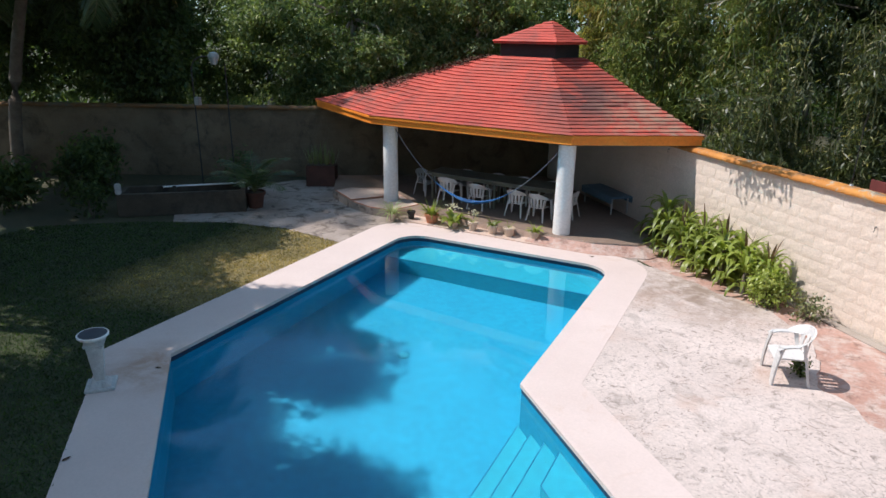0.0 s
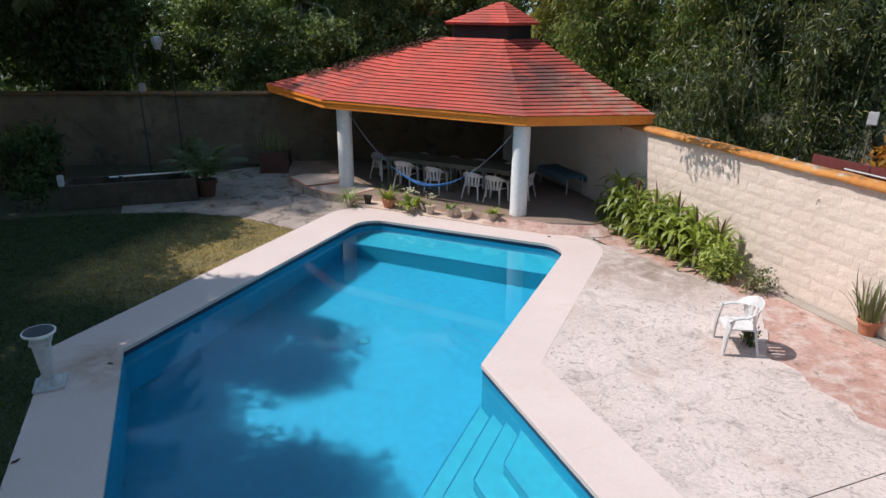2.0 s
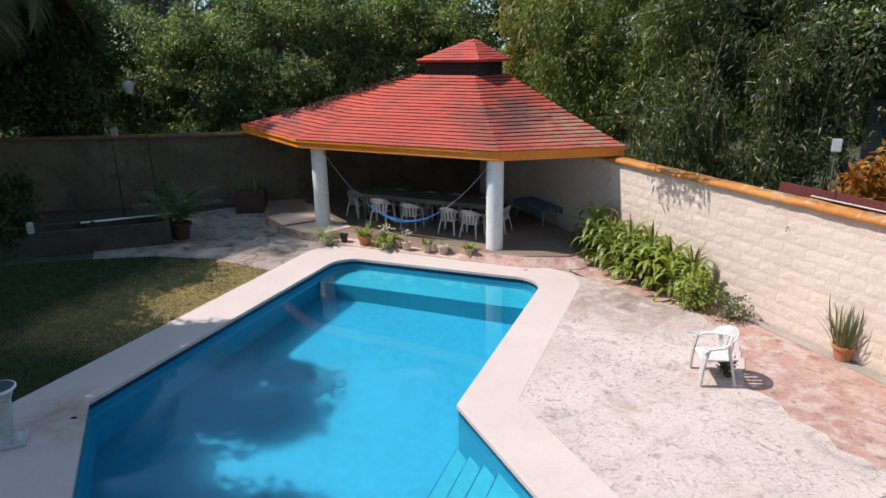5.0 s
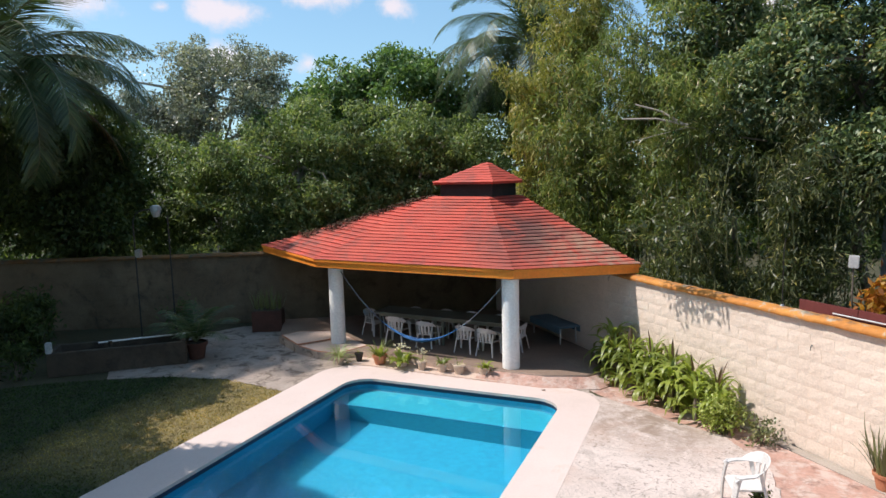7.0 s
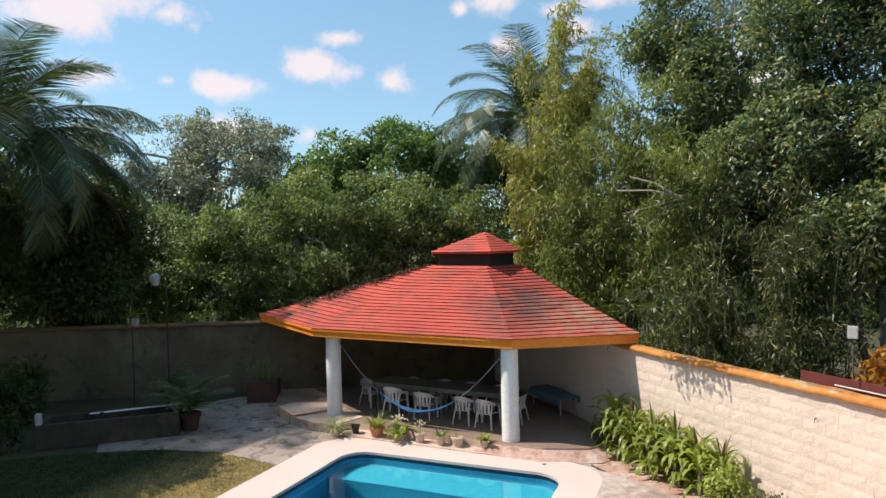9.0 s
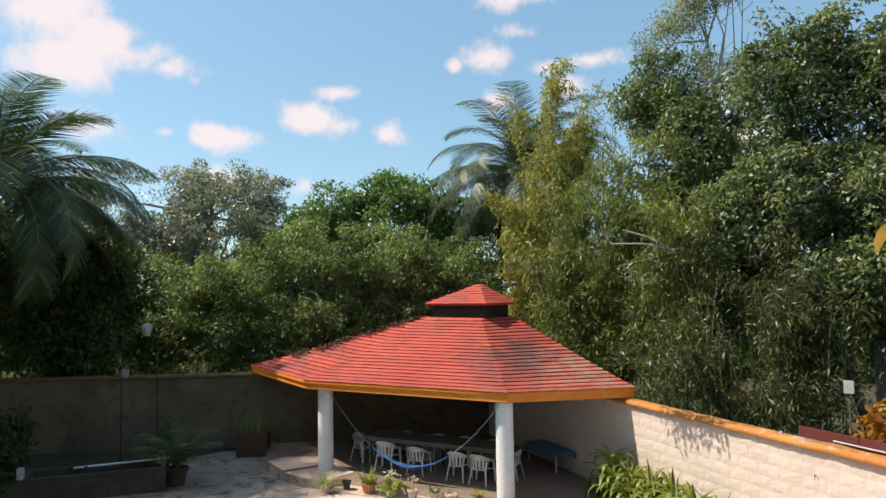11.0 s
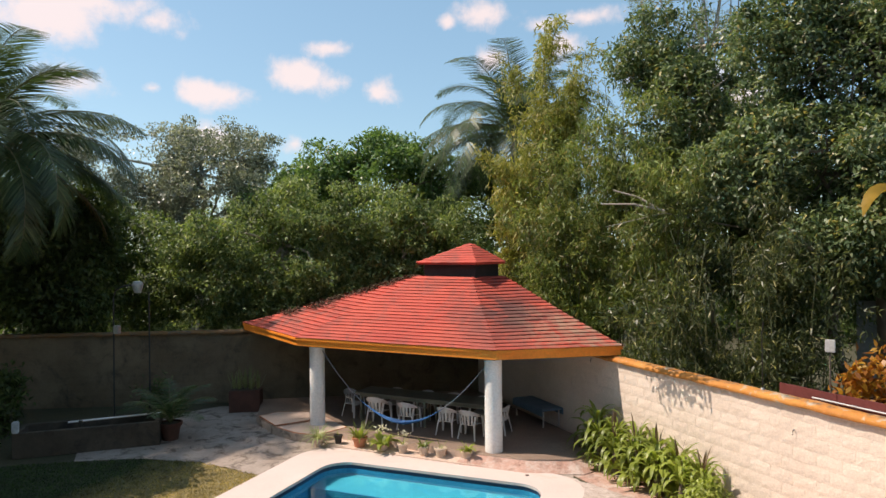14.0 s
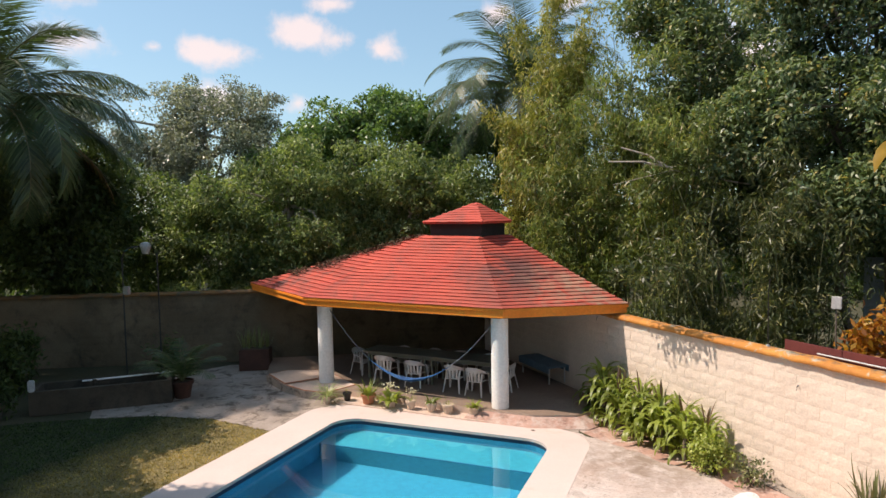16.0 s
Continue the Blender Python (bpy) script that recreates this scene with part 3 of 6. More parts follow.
def crown_points(rng, blobs, clusters, shell=0.45, gap=0.42, freq=0.5):
    """Centres of leaf clusters in uneven blobs (x, y, z, rx, ry, rz, share)."""
    out = []
    total = sum(b[6] for b in blobs)
    for bx, by, bz, rx, ry, rz, share in blobs:
        want, got = int(clusters * share / total), 0
        tries = 0
        while got < want and tries < want * 30:
            tries += 1
            d = rng.normal(size=3)
            d /= np.linalg.norm(d)
            r = rng.uniform(0, 1) ** shell
            p = np.array([bx + d[0] * rx * r, by + d[1] * ry * r, bz + d[2] * rz * r])
            if noise.noise(Vector(p * freq)) + rng.uniform(-0.25, 0.25) < gap - 0.5:
                continue
            out.append(p)
            got += 1
    return np.array(out)


def tree(name, label, category, base, top, blobs, clusters, per, spread, leaf, material, bark, seed, droop=0.3, radius=0.16, gap=0.42, shell=0.45, limbs=9, group=""):
    """A tapered trunk, limbs that fork to the clusters, and a crown of single leaves."""
    rng = np.random.default_rng(seed)
    th = thing(name, pose(*base), label, category, group)
    o = np.array(base)
    pts = crown_points(rng, blobs, clusters, shell, gap)
    bm = bmesh.new()
    top = Vector(top)
    b0 = Vector(base)
    path = []
    for i in range(8):
        f = i / 7
        q = b0.lerp(top, f) + Vector((rng.normal() * 0.12 * f, rng.normal() * 0.12 * f, 0))
        path.append(q - b0)
    tube(bm, path, [radius * (1.25 if i == 0 else 1) * (1 - 0.65 * i / 7) for i in range(8)], 9)
    smooth(part("trunk", bm, bark, th))
    for i in range(min(limbs, len(pts))):
        bm = bmesh.new()
        end = Vector(pts[rng.integers(len(pts))]) - b0
        st = path[int(rng.integers(3, 8))]
        mid = st.lerp(end, 0.5) + Vector((rng.normal() * 0.25, rng.normal() * 0.25, 0.25))
        tube(bm, [st, st.lerp(mid, 0.5), mid, mid.lerp(end, 0.6), end], [radius * 0.42, radius * 0.34, radius * 0.25, radius * 0.16, 0.012], 6)
        for _ in range(3):
            e2 = mid.lerp(end, rng.uniform(0.1, 0.8))
            tube(bm, [e2, e2 + Vector(rng.normal(size=3) * 0.5 + np.array([0, 0, 0.25]))], [radius * 0.13, 0.008], 5)
        smooth(part("limb", bm, bark, th))
    # each cluster is a tuft: leaves sit near its surface and face outwards
    c = np.repeat(pts, per, 0)
    out = unit(rng.normal(size=c.shape))
    rad = np.repeat(spread * rng.uniform(0.55, 1.35, len(pts)), per)[:, None] * rng.uniform(0.25, 1.0, (len(c), 1)) ** 0.45
    at = c + out * rad * np.array([1, 1, 0.62])
    axis = out * 0.45 + rng.normal(size=c.shape) * 0.6 + np.array([0, 0, -droop])
    face = unit(out * 0.6 + rng.normal(size=c.shape) * 0.5 + np.array([0, 0, 0.6]))
    v, f = leaf_quads(rng, at, axis, leaf[0], leaf[1], face=face)
    mesh_np("crown", v - o, f, material, th)
    return th

# ---- plan ----
WR0, WR1 = Vector((-6.33, 19.22, 0)), Vector((6.0, 6.37, 0))       # right-hand wall line, from the corner
WL0, WL1 = Vector((-6.33, 19.22, 0)), Vector((-24.0, 10.17, 0))    # left-hand wall line, from the corner
WALL_TOP = 2.19
ZT = 0.18                                                          # terrace floor
POOL_L, POOL_R, POOL_FAR = -7.25, -2.60, 12.05
WATER = -0.13
FLOOR = -1.30


def arc(c, r, a0, a1, n=8):
    return [(c[0] + r * math.cos(radians(a0 + (a1 - a0) * i / n)), c[1] + r * math.sin(radians(a0 + (a1 - a0) * i / n))) for i in range(n + 1)]


def pool_outline(grow=0.0):
    """The pool's plan, grown outwards by some metres: a rectangle with a second one at 45 degrees."""
    g = grow
    r = 0.55 + g * 0.6
    k = g * math.tan(radians(22.5))
    return ([(POOL_R + g, 7.0 + k)] + arc((POOL_R + g - r, POOL_FAR + g - r), r, 0, 90) + arc((POOL_L - g + r, POOL_FAR + g - r), r, 90, 180)
            + [(POOL_L - g, 5.39 - k), (-3.2 - g * 1.414, 1.34), (-0.02, 4.42 + g * 1.414)])


INNER = pool_outline(0.0)
OUTER = [(-1.88, 7.38), *arc((-2.85, 11.85), 0.97, 0, 90), *arc((-7.4, 12.02), 0.8, 90, 180), (-8.2, 5.02), (-3.29, 0.11), (1.03, 4.43)]

# ---- ground: one sheet with the pool let into it ----


def sheet_with_hole(name, outer, hole, z, material):
    bm = bmesh.new()
    edges = []
    for loop in (outer, hole):
        vs = [bm.verts.new((p[0], p[1], z)) for p in loop]
        edges += [bm.edges.new((vs[i], vs[(i + 1) % len(vs)])) for i in range(len(vs))]
    bmesh.ops.triangle_fill(bm, edges=edges, use_beauty=True)
    bmesh.ops.recalc_face_normals(bm, faces=bm.faces)
    for f in bm.faces:
        if f.normal.z < 0:
            f.normal_flip()
    return part(name, bm, material)


HOLE = [(p[0], p[1]) for p in pool_outline(0.12)]
ground = sheet_with_hole("ground", [(-900, -900), (900, -900), (900, 900), (-900, 900)], HOLE, -0.02, M["ground"])
tagged(ground, "dark leaf-covered ground round the garden", "ground", kind="structure")

# pale coping round the pool
bm = bmesh.new()
edges = []
for loop in (OUTER, INNER):
    vs = [bm.verts.new((p[0], p[1], 0.012)) for p in loop]
    edges += [bm.edges.new((vs[i], vs[(i + 1) % len(vs)])) for i in range(len(vs))]
bmesh.ops.triangle_fill(bm, edges=edges, use_beauty=True)
for f in bm.faces:
    if f.normal.z < 0:
        f.normal_flip()
res = bmesh.ops.extrude_face_region(bm, geom=list(bm.faces))
for v in [g for g in res["geom"] if isinstance(g, bmesh.types.BMVert)]:
    v.co.z -= 0.055
bmesh.ops.recalc_face_normals(bm, faces=bm.faces)
coping = part("pool_coping", bm, M["coping"])
tagged(coping, "pale pinkish stone coping round the swimming pool", "coping", kind="structure")

# ---- pool basin ----
pool = thing("swimming_pool", pose(0, 0, 0), "blue-painted angular swimming pool filled with clear water", "swimming pool")


def band(poly, z0, z1, inset=0.0):
    bm = bmesh.new()
    n = len(poly)
    lo = [bm.verts.new((p[0], p[1], z0)) for p in poly]
    hi = [bm.verts.new((p[0], p[1], z1)) for p in poly]
    for i in range(n):
        j = (i + 1) % n
        bm.faces.new((lo[j], lo[i], hi[i], hi[j]))
    return bm


WALLP = pool_outline(0.02)
part("waterline_band", band(WALLP, -0.125, -0.04), M["pool_line"], pool, "navy waterline band")
part("basin_wall", band(WALLP, FLOOR, -0.125), M["pool_blue"], pool)
bm = bmesh.new()
bm.faces.new([bm.verts.new((p[0], p[1], FLOOR)) for p in WALLP])
part("basin_floor", bm, M["pool_blue"], pool)
bm = bmesh.new()
bench_front = 11.09
bench_poly = [(POOL_R + 0.015, bench_front)] + [p for p in pool_outline(0.015) if p[1] > bench_front] + [(POOL_L - 0.015, bench_front)]
prism(bm, bench_poly, FLOOR + 0.003, -0.48)
part("bench_step", bm, M["pool_step"], pool, "pale blue underwater bench")
bm = bmesh.new()
box(bm, (POOL_R - POOL_L, 0.03, 0.02), pose((POOL_R + POOL_L) / 2, bench_front + 0.012, -0.487))
part("bench_nosing", bm, M["step_line"], pool, "dark bench edge")
# four entry steps against the slanting side
for i in range(4):
    xi, vi, zi = -1.80 - 0.27 * i, 0.45 + 0.34 * i, -0.40 - 0.24 * i
    s = math.sqrt(0.5)

    def on_line(v, x):
        # point with that x on the line v metres inside the slanting side
        y = 4.40 - v / s - x
        return (x, y)
    poly = [on_line(-0.02, xi), on_line(vi, xi), on_line(vi, xi + 2.6), on_line(-0.02, xi + 2.6)]
    bm = bmesh.new()
    prism(bm, poly[::-1], FLOOR + 0.002 + 0.001 * i, zi)
    bmesh.ops.recalc_face_normals(bm, faces=bm.faces)
    part("entry_step", bm, M["pool_step"], pool)
    bm = bmesh.new()
    for p, q in ((poly[0], poly[1]), (poly[1], poly[2])):
        a, bb = Vector((*p, zi)), Vector((*q, zi))
        tube(bm, [a, bb], 0.007, 4)
    part("step_nosing", bm, M["step_line"], pool, "dark step edge")
bm = bmesh.new()
bm.faces.new([bm.verts.new((p[0], p[1], WATER)) for p in WALLP])
water = part("water_surface", bm, M["water"], pool, "clear still water")
water.visible_shadow = False
# round drain cover on the floor
for x, y in ((-5.0, 8.05),):
    bm = bmesh.new()
    lathe(bm, [(0.10, 0), (0.10, 0.012), (0.07, 0.022)], 20, pose(x, y, FLOOR + 0.002))
    part("drain_cover", bm, M["pool_step"], pool, "pale blue drain cover")

# ---- patio, red cement, lawn ----
nR = Vector((-0.7216, -0.6923, 0))           # out of the right-hand wall, into the garden
dR = (WR1 - WR0).normalized()


def by_wall(s, off):
    """A plan point s metres along the right-hand wall from the corner and off metres in front of it."""
    p = WR0 + dR * s + nR * off
    return (p.x, p.y)


bm = bmesh.new()
prism(bm, [by_wall(5.0, 0.05), (-2.6, 13.2), (-1.7, 12.4), (-1.6, 9.0), (2.2, 3.2), by_wall(17.6, 3.5), by_wall(17.6, 0.05)], -0.03, -0.009)
bmesh.ops.recalc_face_normals(bm, faces=bm.faces)
red = part("red_pavement", bm, M["red_ground"])
tagged(red, "worn red cement paving beside the garden wall", "pavement", kind="structure")
bm = bmesh.new()
prism(bm, [by_wall(6.6, 0.03), by_wall(6.6, 0.18), by_wall(17.6, 0.24), by_wall(17.6, 0.03)], -0.02, 0.004)
bmesh.ops.recalc_face_normals(bm, faces=bm.faces)
tagged(part("grey_pavement", bm, M["grey_strip"]), "grey cement strip along the wall's foot", "pavement", kind="structure")

rng = np.random.default_rng(5)


def ragged(points, amp, step=0.12):
    """A plan line with an uneven, worn edge."""
    out = []
    for (x0, y0), (x1, y1) in zip(points, points[1:]):
        n = max(2, int(math.hypot(x1 - x0, y1 - y0) / step))
        for i in range(n):
            f = i / n
            px, py = x0 + (x1 - x0) * f, y0 + (y1 - y0) * f
            k = noise.noise(Vector((px * 2.3, py * 2.3, 0.3))) + 0.5 * noise.noise(Vector((px * 7, py * 7, 1.3)))
            out.append((px + amp * k, py + amp * k))
    return out + [points[-1]]


edge = ragged([(-2.4, 12.72), (-1.6, 12.35), (-0.85, 11.95), (0.1, 11.30), (0.72, 10.75), (0.95, 9.9), (0.92, 8.85), (1.35, 8.25), (1.73, 7.87), (3.6, 5.9)], 0.10)
patio_poly = [(-2.4, 12.6), (-1.95, 12.1), (-1.95, 7.4), (0.3, 5.0), (1.9, 3.4)] + edge[::-1]
bm = bmesh.new()
prism(bm, patio_poly, -0.025, 0.0085)
bmesh.ops.recalc_face_normals(bm, faces=bm.faces)
tagged(part("patio_pavement", bm, M["patio"]), "stained pale cement patio with dark leaf prints", "pavement", kind="structure")
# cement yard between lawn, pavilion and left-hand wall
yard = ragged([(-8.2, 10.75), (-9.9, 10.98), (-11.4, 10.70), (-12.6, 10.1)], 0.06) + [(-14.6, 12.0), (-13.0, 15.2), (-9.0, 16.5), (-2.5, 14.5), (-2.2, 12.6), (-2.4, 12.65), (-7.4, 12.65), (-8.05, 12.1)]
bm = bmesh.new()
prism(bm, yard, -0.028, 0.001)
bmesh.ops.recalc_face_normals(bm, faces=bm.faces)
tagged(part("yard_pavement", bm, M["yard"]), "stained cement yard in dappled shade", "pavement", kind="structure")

LAWN = [(-8.2, 5.02), (-8.2, 10.75), (-9.9, 10.98), (-11.4, 10.70), (-13.4, 9.6), (-17.0, 6.5), (-14.0, 0.0), (-4.1, 0.9)]
bm = bmesh.new()
prism(bm, LAWN, -0.03, -0.008)
bmesh.ops.recalc_face_normals(bm, faces=bm.faces)
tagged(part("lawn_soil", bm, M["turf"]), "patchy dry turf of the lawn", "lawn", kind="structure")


def inside(poly, x, y):
    c = np.zeros(len(x), bool)
    n = len(poly)
    for i in range(n):
        (x0, y0), (x1, y1) = poly[i], poly[(i + 1) % n]
        hit = ((y0 > y) != (y1 > y)) & (x < (x1 - x0) * (y - y0) / (y1 - y0 + 1e-12) + x0)
        c ^= hit
    return c


rng = np.random.default_rng(8)
gx, gy = rng.uniform(-15, -5, 150000), rng.uniform(1.5, 11, 150000)
keep = inside(LAWN, gx, gy)
gx, gy = gx[keep], gy[keep]
n = len(gx)
at = np.stack([gx, gy, np.full(n, -0.012)], 1)
axis = np.stack([rng.normal(size=n) * 1.1, rng.normal(size=n) * 1.1, np.ones(n)], 1)
v, f = leaf_quads(rng, at, axis, 0.055, 0.011)
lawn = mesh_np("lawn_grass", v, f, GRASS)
tagged(lawn, "short patchy green and straw-coloured lawn grass", "grass", kind="stuff")

# ---- garden walls ----


def wall(name, p0, p1, label):
    """A block wall on a line, its core and coping; returns the wall's empty frame for blocks."""
    d = (p1 - p0)
    L = d.length
    m = Matrix.Translation(p0) @ Matrix.Rotation(math.atan2(d.y, d.x), 4, 'Z')
    th = thing(name, m, label, "wall", kind="structure")
    return th, L


wall_r, LR = wall("wall_right", WR0, WR1, "cream split-face block garden wall with an orange coping")
wall_l, LL = wall("wall_left", WL1, WL0, "block garden wall and coping with shade darkened into their colour")
# in each wall's frame x runs along it and the garden lies at negative y
for th, L in ((wall_r, LR), (wall_l, LL)):
    bm = bmesh.new()
    box(bm, (L, 0.152, 2.12), pose(L / 2, 0.075, -0.05))
    part("wall_core", bm, M["mortar"] if th is wall_r else M["shaded_block"], th)
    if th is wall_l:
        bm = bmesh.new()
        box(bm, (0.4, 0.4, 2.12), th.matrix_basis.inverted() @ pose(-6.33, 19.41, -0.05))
        part("corner_pier", bm, M["shaded_block"], th)
    # rounded coping, a little uneven
    bm = bmesh.new()
    rings = []
    k = int(L / 0.12)
    for i in range(k + 1):
        x = L * i / k
        dz = 0.014 * noise.noise(Vector((x * 1.7, L, 0))) + 0.012 * noise.noise(Vector((x * 6, L, 3)))
        prof = [(-0.05, 2.07), (-0.085, 2.075), (-0.10, 2.10), (-0.09, 2.14), (-0.04, 2.175), (0.04, 2.19), (0.14, 2.18), (0.20, 2.14), (0.20, 2.07)]
        rings.append([bm.verts.new((x, y + dz * 0.6, z + dz)) for y, z in prof])
    for r0, r1 in zip(rings, rings[1:]):
        for j in range(len(r0)):
            bm.faces.new((r0[j], r0[(j + 1) % len(r0)], r1[(j + 1) % len(r0)], r1[j]))
    bm.faces.new(rings[0])
    bm.faces.new(rings[-1][::-1])
    bmesh.ops.recalc_face_normals(bm, faces=bm.faces)
    smooth(part("coping", bm, M["coping_old"] if th is wall_r else M["coping_shaded"], th, "weathered orange coping" if th is wall_r else "coping, colour darkened for shade"), 50)


def block_mesh(seed):
    """A rough split-face block, 0.39 x 0.19, its face towards -y."""
    rng = np.random.default_rng(seed)
    bm = bmesh.new()
    nx, nz = 5, 3
    g = [[None] * (nz + 1) for _ in range(nx + 1)]
    for i in range(nx + 1):
        for j in range(nz + 1):
            rim = i in (0, nx) or j in (0, nz)
            y = -0.004 if rim else -0.006 - rng.uniform(0, 0.005)
            g[i][j] = bm.verts.new((-0.196 + 0.392 * i / nx + (0 if rim else rng.uniform(-0.015, 0.015)), y, 0.2005 * j / nz))
    for i in range(nx):
        for j in range(nz):
            bm.faces.new((g[i][j], g[i + 1][j], g[i + 1][j + 1], g[i][j + 1]))
    ring = [g[i][0] for i in range(nx + 1)] + [g[nx][j] for j in range(1, nz + 1)] + [g[i][nz] for i in range(nx - 1, -1, -1)] + [g[0][j] for j in range(nz - 1, 0, -1)]
    back = [bm.verts.new((v.co.x, 0.03, v.co.z)) for v in ring]
    for i in range(len(ring)):
        j = (i + 1) % len(ring)
        bm.faces.new((ring[j], ring[i], back[i], back[j]))
    bmesh.ops.recalc_face_normals(bm, faces=bm.faces)
    me = bpy.data.meshes.new("block")
    bm.to_mesh(me)
    bm.free()
    me.materials.append(M["block"])
    return me


BLOCKS = [block_mesh(40 + i) for i in range(7)]


def joined_blocks(th, spots, label, material):
    """Blocks too many or too dark to pick apart, joined into one part."""
    vs, fs, off = [], [], 0
    arrays = []
    for me in BLOCKS:
        co = np.zeros(len(me.vertices) * 3, np.float32)
        me.vertices.foreach_get("co", co)
        arrays.append((co.reshape(-1, 3), np.array([list(p.vertices) for p in me.polygons])))
    for i, (x, z) in enumerate(spots):
        co, fa = arrays[(i * 5 + int(z * 10)) % len(arrays)]
        vs.append(co + np.array([x, 0, z]))
        fs.append(fa + off)
        off += len(co)
    ob = mesh_np("blocks", np.concatenate(vs), np.concatenate(fs), material, th, label)
    ob.data.shade_flat()
    tagged(ob, kind="stuff")
    return ob


def courses(L):
    for row in range(10):
        x = 0.2 if row % 2 == 0 else 0.0
        while x + 0.2 < L:
            yield (x, 0.004 + 0.2065 * row)
            x += 0.40


spots = [s for s in courses(LR)]
near = [s for s in spots if s[0] >= 6.85][:300]
rest = [s for s in spots if s not in set(near)]
joined_blocks(wall_r, rest, "cream split-face blocks", M["block"])
joined_blocks(wall_l, list(courses(LL)), "split-face blocks, colour darkened for shade", M["shaded_block"])

# ---- pavilion ----
EZ = 2.40                                    # top of the eave's lip
EAVE = [Vector((-12.62, 15.82, EZ)), Vector((-9.13, 13.46, EZ)), Vector((-3.84, 12.93, EZ)), Vector((-1.46, 14.36, EZ)), Vector((-6.33, 19.55, EZ))]
RZ = 3.83                                    # where the roof meets the neck
RING = [Vector((-7.05, 16.35, RZ)), Vector((-6.80, 15.86, RZ)), Vector((-5.20, 15.36, RZ)), Vector((-4.66, 16.30, RZ)), Vector((-5.60, 17.55, RZ))]
pav = thing("pavilion", pose(0, 0, 0), "open garden pavilion with red tiled roof and orange fascia", "pavilion")


def inset(poly, d):
    """A plan polygon drawn in by d metres."""
    c = sum(poly, Vector()) / len(poly)
    return [p + (Vector((c.x, c.y, p.z)) - p).normalized() * d for p in poly]


bm = bmesh.new()
prism(bm, [(p.x, p.y) for p in EAVE], EZ - 0.20, EZ - 0.035)
bmesh.ops.recalc_face_normals(bm, faces=bm.faces)
part("roof_slab", bm, M["orange"], pav, "orange-painted roof slab edge")
bm = bmesh.new()
lip = inset(EAVE, -0.05)
prism(bm, [(p.x, p.y) for p in lip], EZ - 0.075, EZ + 0.005)
bmesh.ops.recalc_face_normals(bm, faces=bm.faces)
bmesh.ops.bevel(bm, geom=list(bm.edges), offset=0.015, segments=2, affect='EDGES')
part("fascia_lip", bm, M["orange"], pav, "projecting orange lip of the eave")

ROWS = 22


def roof_courses(eave, ring, rows, parent, thick, sag, name="tile_course"):
    """Stepped tile courses on each face of a hipped roof, from its eave up to a ring; sag hollows the slope."""
    def on(k, f):
        p = eave[k].lerp(ring[k], f)
        p.z = eave[k].z + (ring[k].z - eave[k].z) * f ** sag
        return p
    for k in range(len(eave)):
        j = (k + 1) % len(eave)
        a, b = eave[k], eave[j]
        nrm = (b - a).cross((ring[k] + ring[j]) / 2 - a).normalized()
        if nrm.z < 0:
            nrm = -nrm
        up = ((ring[k] + ring[j]) / 2 - (a + b) / 2).normalized()
        for r in range(rows):
            f0, f1 = r / rows, (r + 1) / rows
            a0, b0, a1, b1 = on(k, f0), on(j, f0), on(k, f1), on(j, f1)
            bm = bmesh.new()
            n = max(2, int((b0 - a0).length / 0.22))
            rows_v = []
            for i in range(n + 1):
                s = -0.006 + 1.012 * i / n
                wob = 0.010 * noise.noise(Vector((s * 11 + k, r * 1.7, 0.2))) + 0.006 * noise.noise(Vector((s * 37 + k, r * 2.9, 4.2)))
                low = 0.012 * noise.noise(Vector((s * 7 + k * 3, r * 0.9, 7.2)))
                p0, p1 = a0.lerp(b0, s), a1.lerp(b1, s)
                q = [p0 - nrm * 0.005, p0 + nrm * (thick + wob) - up * (0.032 + low), p0 + nrm * (thick * 1.12 + wob) + up * (0.02 - low), p1 + nrm * 0.004]
                rows_v.append([bm.verts.new(x) for x in q])
            for v0, v1 in zip(rows_v, rows_v[1:]):
                for m in range(3):
                    bm.faces.new((v0[m], v1[m], v1[m + 1], v0[m + 1]))
            bmesh.ops.recalc_face_normals(bm, faces=bm.faces)
            ob = part(name, bm, M["roof"], parent)
            if ob.data.polygons[1].normal.dot(nrm) < 0:
                ob.data.flip_normals()


roof = part("roof", prism(bmesh.new(), [(p.x, p.y) for p in inset(EAVE, 0.3)], EZ - 0.03, EZ - 0.01), M["roof"], pav, "red tiled hipped roof")
roof_courses(EAVE, RING, ROWS, roof, 0.036, 1.07)
# raised cap over a louvred neck, its colour darkened for the cap's shade
cz = 4.20
CAP = [Vector((-6.88, 15.78, cz)), Vector((-5.02, 15.20, cz)), Vector((-4.64, 16.45, cz)), Vector((-4.95, 17.4, cz)), Vector((-6.6, 17.2, cz))]
cap_top = Vector((-5.55, 16.33, 4.70))
neck_poly = inset(CAP, 0.20)
bm = bmesh.new()
prism(bm, [(p.x, p.y) for p in neck_poly], 3.3, cz)
bmesh.ops.recalc_face_normals(bm, faces=bm.faces)
neck = part("neck", bm, M["neck_shaded"], pav, "neck below the roof cap, darkened for its shade")
# boards of the neck, lapped one over another
for r in range(3):
    bm = bmesh.new()
    prism(bm, [(p.x, p.y) for p in inset(CAP, 0.185)], 3.80 + 0.11 * r, 3.80 + 0.11 * r + 0.085)
    bmesh.ops.recalc_face_normals(bm, faces=bm.faces)
    part("neck_board", bm, M["neck_shaded"], neck)
bm = bmesh.new()
prism(bm, [(p.x, p.y) for p in CAP], cz - 0.055, cz + 0.004)
